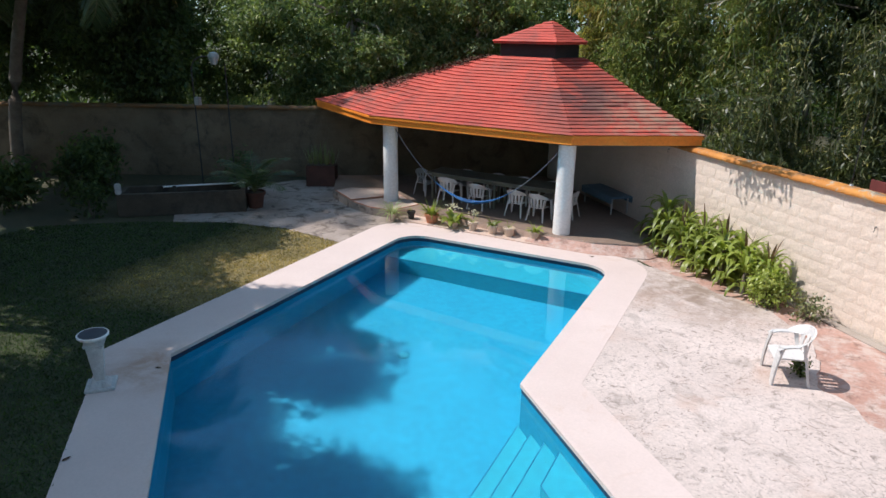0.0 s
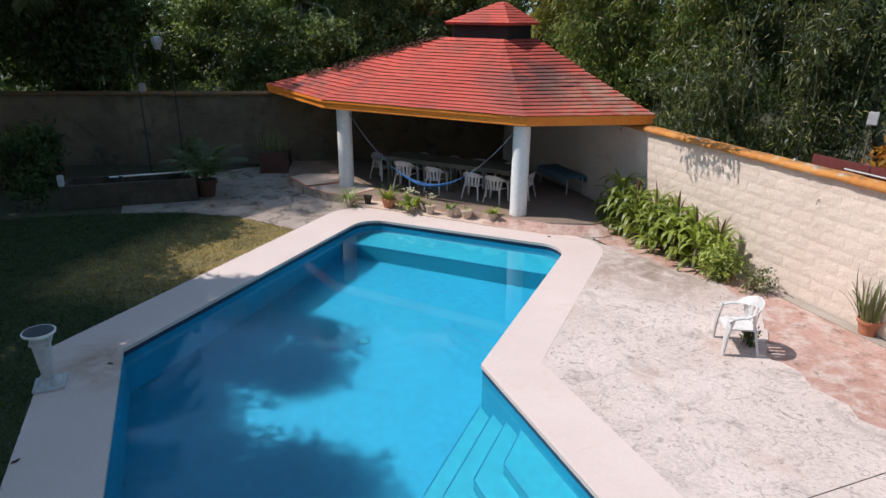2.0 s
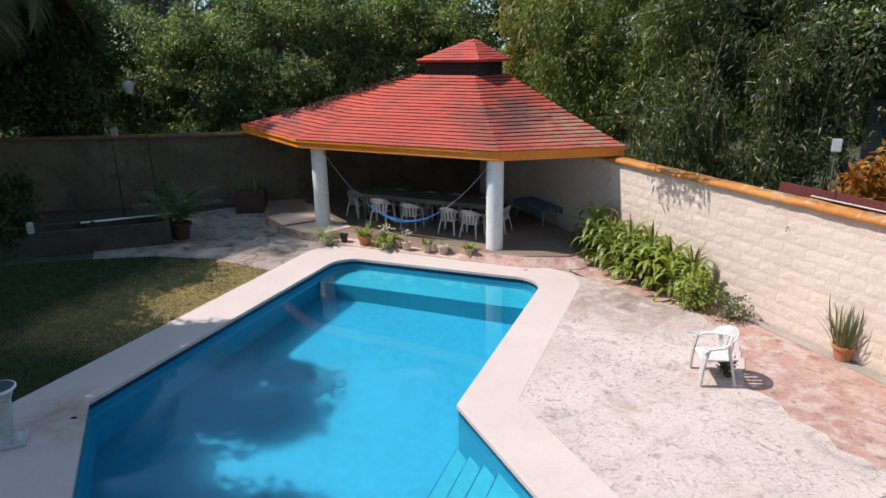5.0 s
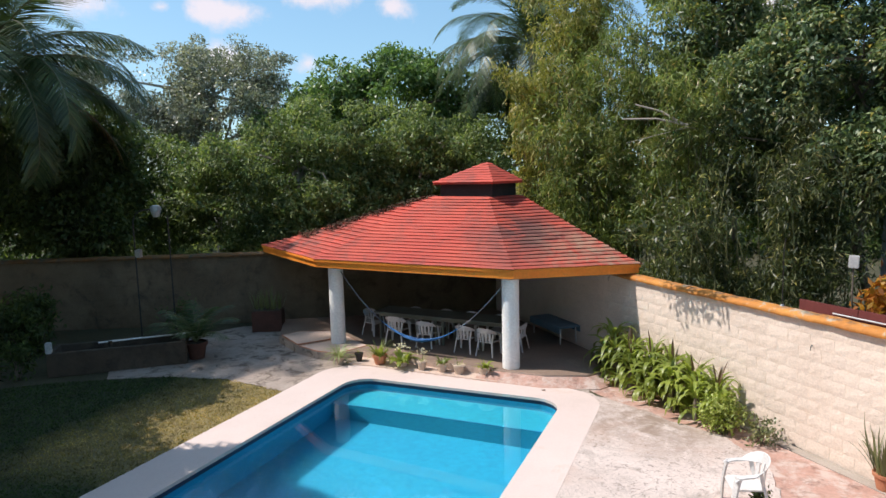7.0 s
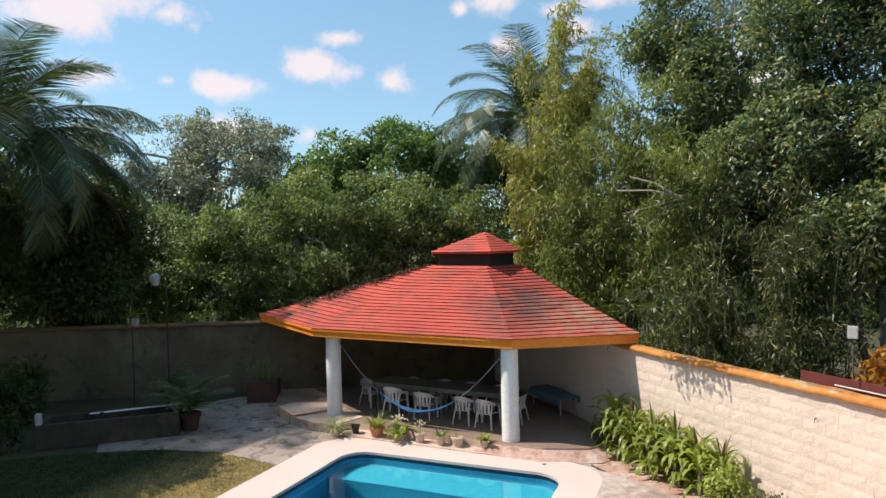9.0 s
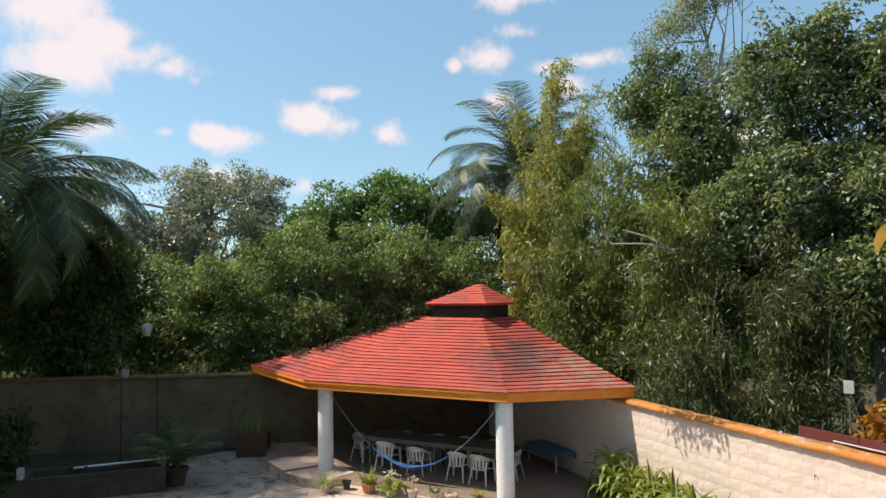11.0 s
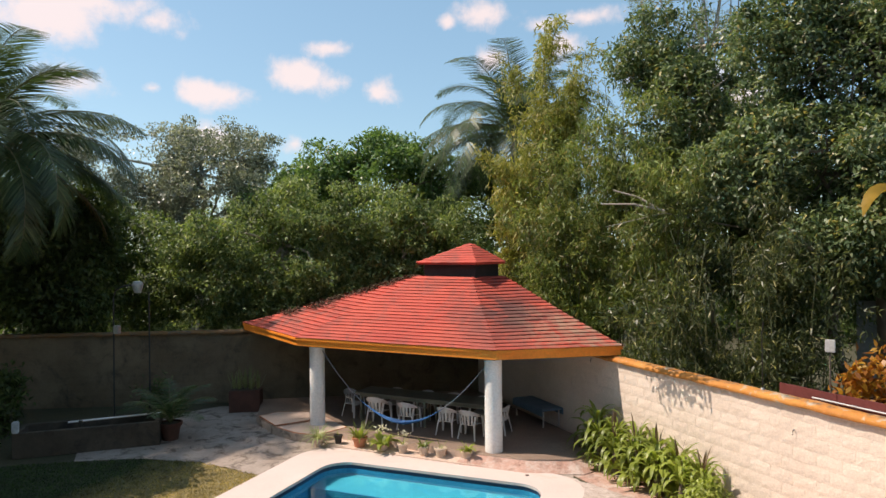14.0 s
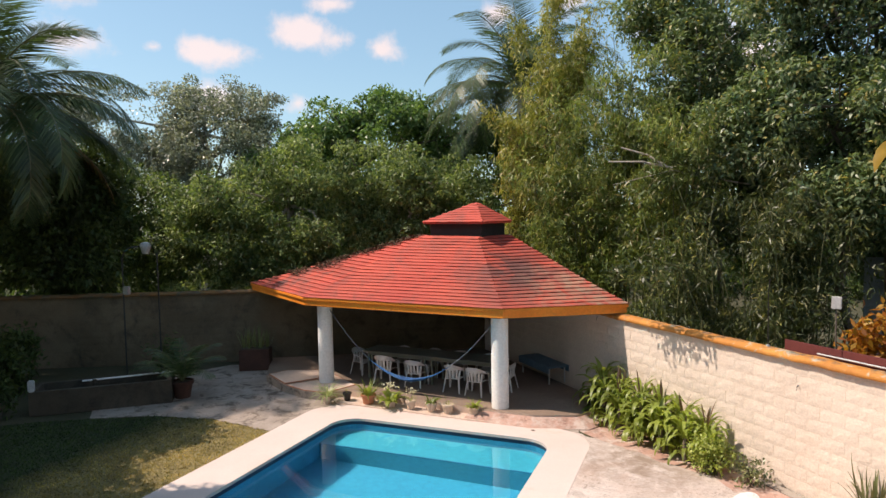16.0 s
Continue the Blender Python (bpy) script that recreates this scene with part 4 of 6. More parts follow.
bmesh.ops.recalc_face_normals(bm, faces=bm.faces)
capslab = part("roof_cap", bm, M["roof"], pav, "small red tiled roof cap")
roof_courses(CAP, [p.lerp(cap_top, 0.975) for p in CAP], 8, capslab, 0.022, 1.0)

for x, y in ((-8.82, 13.88), (-4.02, 13.28)):
    bm = bmesh.new()
    lathe(bm, [(0.192, 0.0), (0.190, 0.6), (0.187, 1.4), (0.190, EZ - 0.2 - ZT + 0.01)], 28)
    ob = smooth(part("pillar", bm, M["white_paint"], pav, "round white-painted pillar"))
    ob.location = (x, y, ZT - 0.005)
# terrace under the roof, with a lower step on its open side
T1 = [(-11.9, 15.72), (-10.75, 13.95), (-9.7, 13.27), (-8.92, 12.97), (-8.29, 12.95), (-7.95, 13.38), (-4.0, 12.98), (-3.2, 12.97), (-2.35, 13.25), (-1.75, 14.2), (-6.33, 18.95)]
bm = bmesh.new()
prism(bm, T1, 0.0, ZT)
bmesh.ops.recalc_face_normals(bm, faces=bm.faces)
bmesh.ops.bevel(bm, geom=[e for e in bm.edges if all(v.co.z > 0.1 for v in e.verts)], offset=0.012, segments=2, affect='EDGES')
terr = tagged(part("terrace_floor", bm, M["terrace"]), "brown cement floor of the pavilion terrace, darkened for shade", "floor", kind="structure")
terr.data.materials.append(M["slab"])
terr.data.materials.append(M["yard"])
# the west riser takes the yard's shade-darkened cement to look less lit
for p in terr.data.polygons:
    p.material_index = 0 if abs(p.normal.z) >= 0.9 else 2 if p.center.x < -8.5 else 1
bm = bmesh.new()
prism(bm, [(-8.1, 13.05), (-7.9, 12.85), (-4.6, 12.68), (-3.2, 12.72), (-2.2, 13.1), (-2.4, 13.3), (-3.2, 13.02), (-4.0, 13.03), (-8.2, 13.47)], 0.0, 0.035)
bmesh.ops.recalc_face_normals(bm, faces=bm.faces)
tagged(part("terrace_kerb", bm, M["slab"]), "worn salmon cement ledge holding flower pots", "kerb", kind="structure")
# worn cement ramp that meets the terrace's front edge
bm = bmesh.new()
low_edge = [(-4.7, 12.66), (-3.2, 12.62), (-2.05, 12.95), (-1.4, 14.05)]
top_edge = [(-4.6, 13.00), (-3.2, 12.955), (-2.33, 13.235), (-1.73, 14.19)]
lo = [bm.verts.new((*p, 0.006)) for p in low_edge]
hi = [bm.verts.new((*p, ZT - 0.03)) for p in top_edge]
un = [bm.verts.new((*p, -0.02)) for p in top_edge]
for k in range(3):
    bm.faces.new((lo[k], lo[k + 1], hi[k + 1], hi[k]))
    bm.faces.new((hi[k], hi[k + 1], un[k + 1], un[k]))
bmesh.ops.recalc_face_normals(bm, faces=bm.faces)
tagged(part("terrace_ramp", bm, M["red_ground"]), "worn reddish cement ramp before the terrace", "ramp", kind="structure")
# salmon slabs with thin red joints at the terrace's open corner
terrace_floor = bpy.data.objects["terrace_floor"]
for poly, top in (([(-10.66, 13.97), (-9.70, 13.33), (-9.18, 14.02), (-9.45, 14.89), (-10.45, 14.46)], ZT + 0.035),
                  ([(-9.60, 13.27), (-9.12, 13.95), (-8.98, 14.52), (-7.98, 13.84), (-8.30, 13.0), (-8.92, 13.02)], ZT + 0.014)):
    bm = bmesh.new()
    prism(bm, poly, ZT - 0.01, top)
    bmesh.ops.recalc_face_normals(bm, faces=bm.faces)
    bmesh.ops.bevel(bm, geom=[e for e in bm.edges if all(v.co.z > ZT for v in e.verts)], offset=0.006, segments=1, affect='EDGES')
    part("slab", bm, M["slab"], terrace_floor, "salmon cement slab")
    bm = bmesh.new()
    tube(bm, [(p[0], p[1], top - 0.012) for p in poly + poly[:1]], 0.016, 6)
    part("slab_edge", bm, M["terracotta"], terrace_floor, "thin red edging")
# unseen ceiling, added dark to cut bounced light under the roof
bm = bmesh.new()
prism(bm, [(p.x, p.y) for p in inset(EAVE, 0.12)], EZ - 0.225, EZ - 0.196)
bmesh.ops.recalc_face_normals(bm, faces=bm.faces)
tagged(part("ceiling", bm, M["soffit"]), "unseen dark ceiling added under the pavilion roof", "ceiling", kind="structure")
# paving between the pool and the house
bm = bmesh.new()
prism(bm, [(-14.0, -3.05), (9.0, -3.05), (9.0, 3.2), by_wall(17.6, 0.05), by_wall(17.6, 3.5), (2.2, 3.2), (1.03, 4.43), (-3.29, 0.11), (-4.1, 0.9), (-14.0, 0.0)], -0.03, -0.003)
bmesh.ops.recalc_face_normals(bm, faces=bm.faces)
tagged(part("house_pavement", bm, M["patio"]), "stained pale cement paving before the house", "pavement", kind="structure")
# straight joint across the patio
bm = bmesh.new()
a, b = Vector((0.55, 5.32, 0.0)), Vector((2.6, 7.30, 0.0))
w = (b - a).cross(Vector((0, 0, 1))).normalized() * 0.006
prism(bm, [(a - w)[:2], (b - w)[:2], (b + w)[:2], (a + w)[:2]], -0.02, 0.0105)
bmesh.ops.recalc_face_normals(bm, faces=bm.faces)
tagged(part("patio_joint", bm, M["soil"]), "dark straight joint in the patio cement", "joint", kind="structure")
# fallen twigs and vines on the roof's open hip
rng = np.random.default_rng(31)
pts = []
for _ in range(210):
    u = rng.uniform(0.22, 0.97)
    side = min(abs(rng.normal()) * (0.10 + 0.16 * (noise.noise(Vector((u * 9, 0, 0))) + 0.4)), 0.7)
    q = EAVE[0].lerp(RING[0], u).lerp(EAVE[1].lerp(RING[1], u), side)
    pts.append((q.x, q.y, EZ + (RZ - EZ) * u ** 1.07 + 0.062))
at = np.repeat(np.array(pts), 9, 0) + rng.normal(size=(1890, 3)) * np.array([0.10, 0.10, 0.008])
v, f = leaf_quads(rng, at, rng.normal(size=at.shape) * np.array([1, 1, 0.12]), 0.11, 0.028)
tagged(mesh_np("leaf_litter", v, f, M["litter"]), "dry dark twigs and leaves lying on the roof", "leaf litter", kind="stuff")

# unseen house wall that closes the near side and blocks low sky
bm = bmesh.new()
box(bm, (36, 0.3, 9.0), pose(-1, -3.2, -0.05))
tagged(part("wall_house", bm, M["house"]), "unseen plain plastered house wall", "wall", kind="structure")

# ---- white plastic armchairs ----


def armchair(m, label, group):
    """A stacking plastic armchair; its front faces -y, its feet stand on z = 0."""
    th = thing("plastic_chair", m, label, "chair", group)
    P = M["plastic"]
    # seat: a dished slab with a rolled front
    bm = bmesh.new()
    n = 8
    top, bot = [], []
    for i in range(n + 1):
        for j in range(n + 1):
            u, w = -1 + 2 * i / n, -1 + 2 * j / n
            x, y = u * (0.215 + 0.015 * -w), -0.02 + w * 0.21
            z = 0.40 - 0.022 * (1 - u * u) * (1 - w * w) - (0.03 * max(0, -w - 0.6) / 0.4)
            top.append(bm.verts.new((x, y, z)))
            bot.append(bm.verts.new((x, y, z - 0.02)))
    s = n + 1
    for i in range(n):
        for j in range(n):
            q = [i * s + j, (i + 1) * s + j, (i + 1) * s + j + 1, i * s + j + 1]
            bm.faces.new([top[k] for k in q])
            bm.faces.new([bot[k] for k in q[::-1]])
    rim = [i * s for i in range(s)] + [n * s + j for j in range(1, s)] + [i * s + n for i in range(n - 1, -1, -1)] + [j for j in range(n - 1, 0, -1)]
    for k in range(len(rim)):
        a, b = rim[k], rim[(k + 1) % len(rim)]
        bm.faces.new((top[b], top[a], bot[a], bot[b]))
    bmesh.ops.recalc_face_normals(bm, faces=bm.faces)
    smooth(part("seat", bm, P, th))
    # one moulded band sweeps round the back and runs out into the arms
    def along(u):
        """Plan point, tilt, top height and half width of the band; u from -1 to 1, arm end to arm end."""
        a = abs(u)
        sx = 1 if u >= 0 else -1
        if a > 0.58:
            f = (a - 0.58) / 0.42
            x, y = 0.265 + 0.012 * f, 0.02 - 0.25 * f
            return Vector((sx * x, y, 0.615 - 0.02 * f - 0.05 * f ** 4)), 0.0, 0.042
        ang = a / 0.58 * math.pi / 2
        w = math.cos(ang) ** 0.8
        return Vector((sx * 0.265 * math.sin(ang), 0.02 + 0.235 * math.cos(ang), 0.615 + 0.11 * w)), w, 0.042 + 0.034 * w
    bm = bmesh.new()
    rows = []
    for i in range(41):
        u = -1 + i / 20
        p, w, half = along(u)
        rad = Vector((p.x, p.y - 0.02, 0)).normalized() if p.y > 0.02 else Vector((1 if u > 0 else -1, 0, 0))
        tilt = w * radians(74)
        d = rad * math.cos(tilt) * -1 - Vector((0, 0, math.sin(tilt))) + rad * 0.18 * w
        d.normalize()
        nrm = (rad * math.sin(tilt) + Vector((0, 0, math.cos(tilt)))) * 0.011
        c = p
        rows.append([bm.verts.new(x) for x in (c - d * half - nrm, c - d * half + nrm * 0.6, c + nrm * 1.3, c + d * half + nrm * 0.6, c + d * half - nrm)])
    for r0, r1 in zip(rows, rows[1:]):
        for j in range(5):
            bm.faces.new((r0[j], r0[(j + 1) % 5], r1[(j + 1) % 5], r1[j]))
    bm.faces.new(rows[0])
    bm.faces.new(rows[-1][::-1])
    bmesh.ops.recalc_face_normals(bm, faces=bm.faces)
    back = smooth(part("backrest", bm, P, th), 50)
    # upright slats between seat and band
    for a in (-0.40, -0.24, -0.08, 0.08, 0.24, 0.40):
        bm = bmesh.new()
        rows = []
        for i in range(5):
            f = i / 4
            w = 0.055 + 0.012 * f
            q = along(a)[0]
            q = Vector((q.x * (0.86 + 0.10 * f), 0.185 + (q.y - 0.205) * f - abs(q.x) * 0.12 * (1 - f), 0.385 + (q.z - 0.05 - 0.385) * f))
            side = Vector((math.cos(a * 2.2), -math.sin(a * 2.2), 0)) * 0.026 * (1 + 0.25 * f)
            nrm = Vector((math.sin(a * 2.2), math.cos(a * 2.2), 0)) * 0.007
            rows.append([bm.verts.new(x) for x in (q - side - nrm, q + side - nrm, q + side + nrm, q - side + nrm)])
        for r0, r1 in zip(rows, rows[1:]):
            for j in range(4):
                bm.faces.new((r0[j], r0[(j + 1) % 4], r1[(j + 1) % 4], r1[j]))
        bm.faces.new(rows[0])
        bm.faces.new(rows[-1][::-1])
        bmesh.ops.recalc_face_normals(bm, faces=bm.faces)
        part("slat", bm, P, back)
    # legs of channel section; the front ones flow out of the arms
    for sx in (-1, 1):
        for front in (True, False):
            bm = bmesh.new()
            rows = []
            for i in range(8):
                f = i / 7
                if front:
                    c = Vector((sx * (0.272 + 0.02 * f), -0.195 - 0.055 * f - 0.02 * math.sin(math.pi * f), 0.60 * (1 - f)))
                    w, dp = 0.066 * (1 - f) ** 0.7 + 0.044, 0.034
                else:
                    c = Vector((sx * (0.205 + 0.055 * f), 0.165 + 0.085 * f, 0.43 * (1 - f)))
                    w, dp = 0.056 - 0.014 * f, 0.028
                out = Vector((sx * 0.55, -0.83 if front else 0.83, 0))
                sd = Vector((out.y, -out.x, 0))
                rows.append([bm.verts.new(x) for x in (c - sd * w / 2 - out * dp * 0.6, c - sd * w * 0.42 + out * dp * 0.25, c + out * dp * 0.5, c + sd * w * 0.42 + out * dp * 0.25, c + sd * w / 2 - out * dp * 0.6, c)])
            for r0, r1 in zip(rows, rows[1:]):
                for j in range(6):
                    bm.faces.new((r0[j], r0[(j + 1) % 6], r1[(j + 1) % 6], r1[j]))
            bm.faces.new(rows[0])
            bm.faces.new(rows[-1][::-1])
            bmesh.ops.recalc_face_normals(bm, faces=bm.faces)
            smooth(part("leg", bm, P, th), 45)
    return th


def near_at(x, y, turn, z=0.0):
    return pose(x, y, z, 0, 0, turn)


chair = armchair(near_at(0.50, 8.90, -76) @ Matrix.Scale(0.95, 4), "white plastic armchair alone on the sunny patio", "")
TURN = -5.0
first = None
for x, y in ((-7.36, 14.32), (-6.50, 14.26), (-5.42, 14.14), (-4.82, 14.02)):
    mm = near_at(x, y + 0.02, TURN + 180 + random.uniform(-7, 7), ZT) @ Matrix.Scale(0.92, 4)
    if first is None:
        first = armchair(mm, "white plastic armchair drawn up to the long table", "chairs round the table")
    else:
        copy_thing(first, mm)
for x, y, a in ((-7.42, 15.38, TURN), (-6.50, 15.34, TURN), (-5.74, 15.28, TURN), (-4.92, 15.18, TURN), (-8.42, 14.98, 82), (-4.28, 14.66, -96)):
    copy_thing(first, near_at(x, y, a + random.uniform(-6, 6), ZT) @ Matrix.Scale(0.92, 4))

# ---- long table ----
tb = thing("dining_table", pose(-6.22, 14.78, ZT, 0, 0, TURN), "long dark dining table under the pavilion roof", "table")
bm = bmesh.new()
box(bm, (3.8, 0.78, 0.035), pose(0, 0, 0.685), bevel=0.008)
part("tabletop", bm, M["dark_wood"], tb)
for sx in (-1.75, -0.1, 0.1, 1.75):
    for sy in (-0.3, 0.3):
        bm = bmesh.new()
        box(bm, (0.05, 0.05, 0.686), pose(sx, sy, 0), bevel=0.005)
        part("leg", bm, M["dark_wood"], tb)
for sy in (-0.3, 0.3):
    bm = bmesh.new()
    box(bm, (3.5, 0.025, 0.08), pose(0, sy, 0.603))
    part("apron", bm, M["dark_wood"], tb)

# ---- low blue table by the wall ----
bt = thing("side_table", pose(-3.72, 16.05, ZT, 0, 0, -46), "low table with a blue cloth against the wall", "table")
bm = bmesh.new()
box(bm, (1.5, 0.55, 0.05), pose(0, 0, 0.40), bevel=0.015)
part("tabletop", bm, M["blue_cloth"], bt)
bm = bmesh.new()
for sy in (-0.29, 0.29):
    box(bm, (1.49, 0.012, 0.16), pose(0, sy, 0.28))
part("cloth_edge", bm, M["blue_cloth"], bt)
for sx in (-0.66, 0.66):
    for sy in (-0.22, 0.22):
        bm = bmesh.new()
        tube(bm, [(sx, sy, 0), (sx, sy, 0.40)], 0.018, 8)
        part("leg", bm, M["plastic"], bt, "pale leg")

# ---- hammock between the pillars ----
ham = thing("hammock", pose(0, 0, 0), "blue corded hammock slung between two white pillars", "hammock")
HA, HB = Vector((-8.63, 13.82, 2.06)), Vector((-4.14, 13.24, 2.03))
low = 0.53


def ham_pt(f):
    p = HA.lerp(HB, f)
    return Vector((p.x, p.y, 2.05 - (2.05 - low) * (1 - abs(2 * f - 1) ** 1.85)))


rng = np.random.default_rng(77)
for k in range(26):
    bm = bmesh.new()
    w = (k / 25 - 0.5)
    pts = []
    for i in range(25):
        f = 0.25 + 0.50 * i / 24
        sp = math.sin(math.pi * i / 24) ** 1.5
        p = ham_pt(f)
        pts.append(p + Vector((0.02 * rng.normal() * sp * 0.3, w * 0.15 * sp, (-0.03 + 0.10 * abs(w)) * sp + 0.012 * math.sin(k * 2.1 + i * 0.5) * sp)))
    tube(bm, pts, 0.0055, 4, cap=False)
    part("cord", bm, M["hammock"], ham)
for fs in ([0.0, 0.06, 0.12, 0.19, 0.255], [0.745, 0.81, 0.88, 0.94, 1.0]):
    bm = bmesh.new()
    tube(bm, [ham_pt(f) for f in fs], 0.012, 6)
    part("rope", bm, M["rope"], ham, "grey tie rope")

# ---- pedestal on the coping ----
ped = thing("pedestal", pose(-7.32, 4.36, 0.012, 0, 0, 47) @ Matrix.Scale(0.88, 4), "whitewashed stone pedestal with a dark round top", "pedestal")
bm = bmesh.new()
box(bm, (0.40, 0.40, 0.045), pose(0, 0, 0), bevel=0.008)
part("plinth", bm, M["stone_post"], ped)
bm = bmesh.new()
box(bm, (0.30, 0.30, 0.07), pose(0, 0, 0.044), bevel=0.012, taper=0.6)
part("base_block", bm, M["stone_post"], ped)
bm = bmesh.new()
box(bm, (0.125, 0.125, 0.56), pose(0, 0, 0.11), bevel=0.012, taper=1.75)
part("column", bm, M["stone_post"], ped)
bm = bmesh.new()
box(bm, (0.27, 0.27, 0.05), pose(0, 0, 0.67), bevel=0.012)
box(bm, (0.23, 0.23, 0.05), pose(0, 0, 0.72), bevel=0.010)
part("capital", bm, M["stone_post"], ped)
bm = bmesh.new()
lathe(bm, [(0.13, 0.77), (0.18, 0.785), (0.21, 0.81), (0.215, 0.835), (0.208, 0.845), (0.192, 0.842)], 32)
smooth(part("rim", bm, M["white_paint"], ped, "white round rim"))
bm = bmesh.new()
lathe(bm, [(0.190, 0.835), (0.190, 0.846), (0.10, 0.849)], 32)
part("dark_disc", bm, M["slate"], ped, "dark grey disc")

# ---- potted and bedded plants ----


def blade(name, length, width, bend, material, segs=5, fold=0.12, lean=70):
    """One arching strap leaf along +x, bending down."""
    bm = bmesh.new()
    rows = []
    ang, p = radians(lean), Vector((0, 0, 0))
    step = length / segs
    for i in range(segs + 1):
        f = i / segs
        w = width * (0.45 + 1.1 * f * (1 - f) * 2.0) * (1 - f) ** 0.35 + 0.001
        if i == segs:
            w = width * 0.04
        rows.append([bm.verts.new(p + Vector((0, -w / 2, w * fold))), bm.verts.new(p), bm.verts.new(p + Vector((0, w / 2, w * fold)))])
        ang -= radians(bend) / segs * (0.6 + 0.8 * f)
        p = p + Vector((math.cos(ang), 0, math.sin(ang))) * step
    for r0, r1 in zip(rows, rows[1:]):
        bm.faces.new((r0[0], r0[1], r1[1], r1[0]))
        bm.faces.new((r0[1], r0[2], r1[2], r1[1]))
    me = bpy.data.meshes.new(name)
    bm.to_mesh(me)
    bm.free()
    me.materials.append(material)
    me.shade_smooth()
    return me


STRAPS = [blade("leaf", 0.52, 0.105, 135, STRAP), blade("leaf", 0.60, 0.115, 150, STRAP), blade("leaf", 0.46, 0.095, 100, STRAP), blade("leaf", 0.55, 0.11, 165, STRAP), blade("leaf", 0.48, 0.085, 60, STRAP)]
SPIKES = [blade("leaf", 0.42, 0.06, 10, SPIKE, 4, lean=86), blade("leaf", 0.36, 0.055, 16, SPIKE, 4, lean=84)]
SWORDS = [blade("leaf", 0.62, 0.040, 22, SNAKE, 5, lean=86), blade("leaf", 0.76, 0.042, -22, SNAKE, 5, lean=78), blade("leaf", 0.5, 0.042, 34, SNAKE, 5, lean=84), blade("leaf", 0.68, 0.038, -10, SNAKE, 5, lean=88)]
THIN = [blade("leaf", 0.40, 0.022, 120, STRIPED), blade("leaf", 0.34, 0.022, 90, STRIPED)]
NARROW = [blade("leaf", 0.42, 0.03, 60, STRAP), blade("leaf", 0.36, 0.03, 35, STRAP), blade("leaf", 0.30, 0.035, 85, STRAP)]
BROAD = [blade("leaf", 0.34, 0.12, 95, STRAP), blade("leaf", 0.28, 0.10, 75, STRAP)]


def rosette(th, meshes, count, rng, z=0.0, spread=0.05, tilt=(0, 45), scale=(0.8, 1.15)):
    for i in range(count):
        az = i * 137.5 + rng.uniform(-25, 25)
        r = spread * math.sqrt(rng.uniform(0, 1))
        m = (pose(r * math.cos(radians(az)), r * math.sin(radians(az)), z) @ Matrix.Rotation(radians(az), 4, 'Z')
             @ Matrix.Rotation(radians(rng.uniform(*tilt)), 4, 'Y') @ Matrix.Scale(rng.uniform(*scale), 4))
        shared("leaf", meshes[int(rng.integers(len(meshes)))], th, m)


rng = np.random.default_rng(12)
for i, (s, off, n, sc) in enumerate([(6.80, 0.42, 26, 1.3), (7.1, 0.60, 22, 1.05), (7.4, 0.40, 24, 1.15), (7.65, 0.62, 24, 1.0), (8.0, 0.38, 26, 1.15), (8.3, 0.62, 24, 1.0),
                                     (8.62, 0.40, 26, 1.15), (8.9, 0.64, 24, 1.0), (9.2, 0.42, 24, 1.05), (9.5, 0.62, 22, 0.95), (9.75, 0.40, 20, 0.95), (10.0, 0.6, 16, 0.8)]):
    x, y = by_wall(s, off)
    th = thing("strap_leaf_plant", pose(x, y, 0), "clump of arching green strap leaves along the wall", "plant", "strap-leaved plants along the wall")
    rosette(th, STRAPS, int(n * 0.75), rng, 0.16, 0.20, (-5, 40), (0.75 * sc, 1.15 * sc))
    rosette(th, STRAPS, int(n * 0.7), rng, 0.66 * sc, 0.10, (-25, 30), (0.7 * sc, 1.0 * sc))
    rosette(th, STRAPS, int(n * 1.0), rng, 0.42, 0.12, (-28, 30), (0.75 * sc, 1.15 * sc))
    bm = bmesh.new()
    lathe(bm, [(0.08, -0.02), (0.05, 0.30), (0.025, 0.68 * sc)], 9)
    part("root_crown", bm, M["bark"], th)
    if i in (2, 3, 4, 6, 8, 10):
        rosette(th, SPIKES, 3, rng, 0.72 * sc, 0.08, (-4, 16), (0.8, 1.1))


def bush(name, label, category, at_xyz, blobs, clusters, per, spread, leaf, material, seed, stems=7, droop=0.1, group=""):
    """A low shrub: stems and single leaves."""
    rng = np.random.default_rng(seed)
    th = thing(name, pose(*at_xyz), label, category, group)
    o = np.array(at_xyz)
    pts = crown_points(rng, blobs, clusters, 0.5, 0.3, 1.5)
    for i in range(stems):
        bm = bmesh.new()
        e = Vector(pts[int(rng.integers(len(pts)))]) - Vector(at_xyz)
        tube(bm, [(rng.normal() * 0.04, rng.normal() * 0.04, -0.02), e * 0.5 + Vector((0, 0, 0.08)), e], [0.014, 0.01, 0.005], 5)
        part("stem", bm, M["bark"], th)
    c = np.repeat(pts, per, 0)
    at = c + rng.normal(size=c.shape) * spread
    axis = rng.normal(size=c.shape) + np.array([0, 0, 0.3 - droop])
    v, f = leaf_quads(rng, at, axis, leaf[0], leaf[1])
    mesh_np("foliage", v - o, f, material, th)
    return th


x, y = by_wall(10.15, 0.62)
bush("lime_shrub", "low lime-green shrub at the wall's foot", "shrub", (x, y, 0), [(x, y, 0.34, 0.36, 0.33, 0.33, 1)], 170, 12, 0.05, (0.062, 0.038), LIME, 3)
x, y = by_wall(10.75, 0.42)
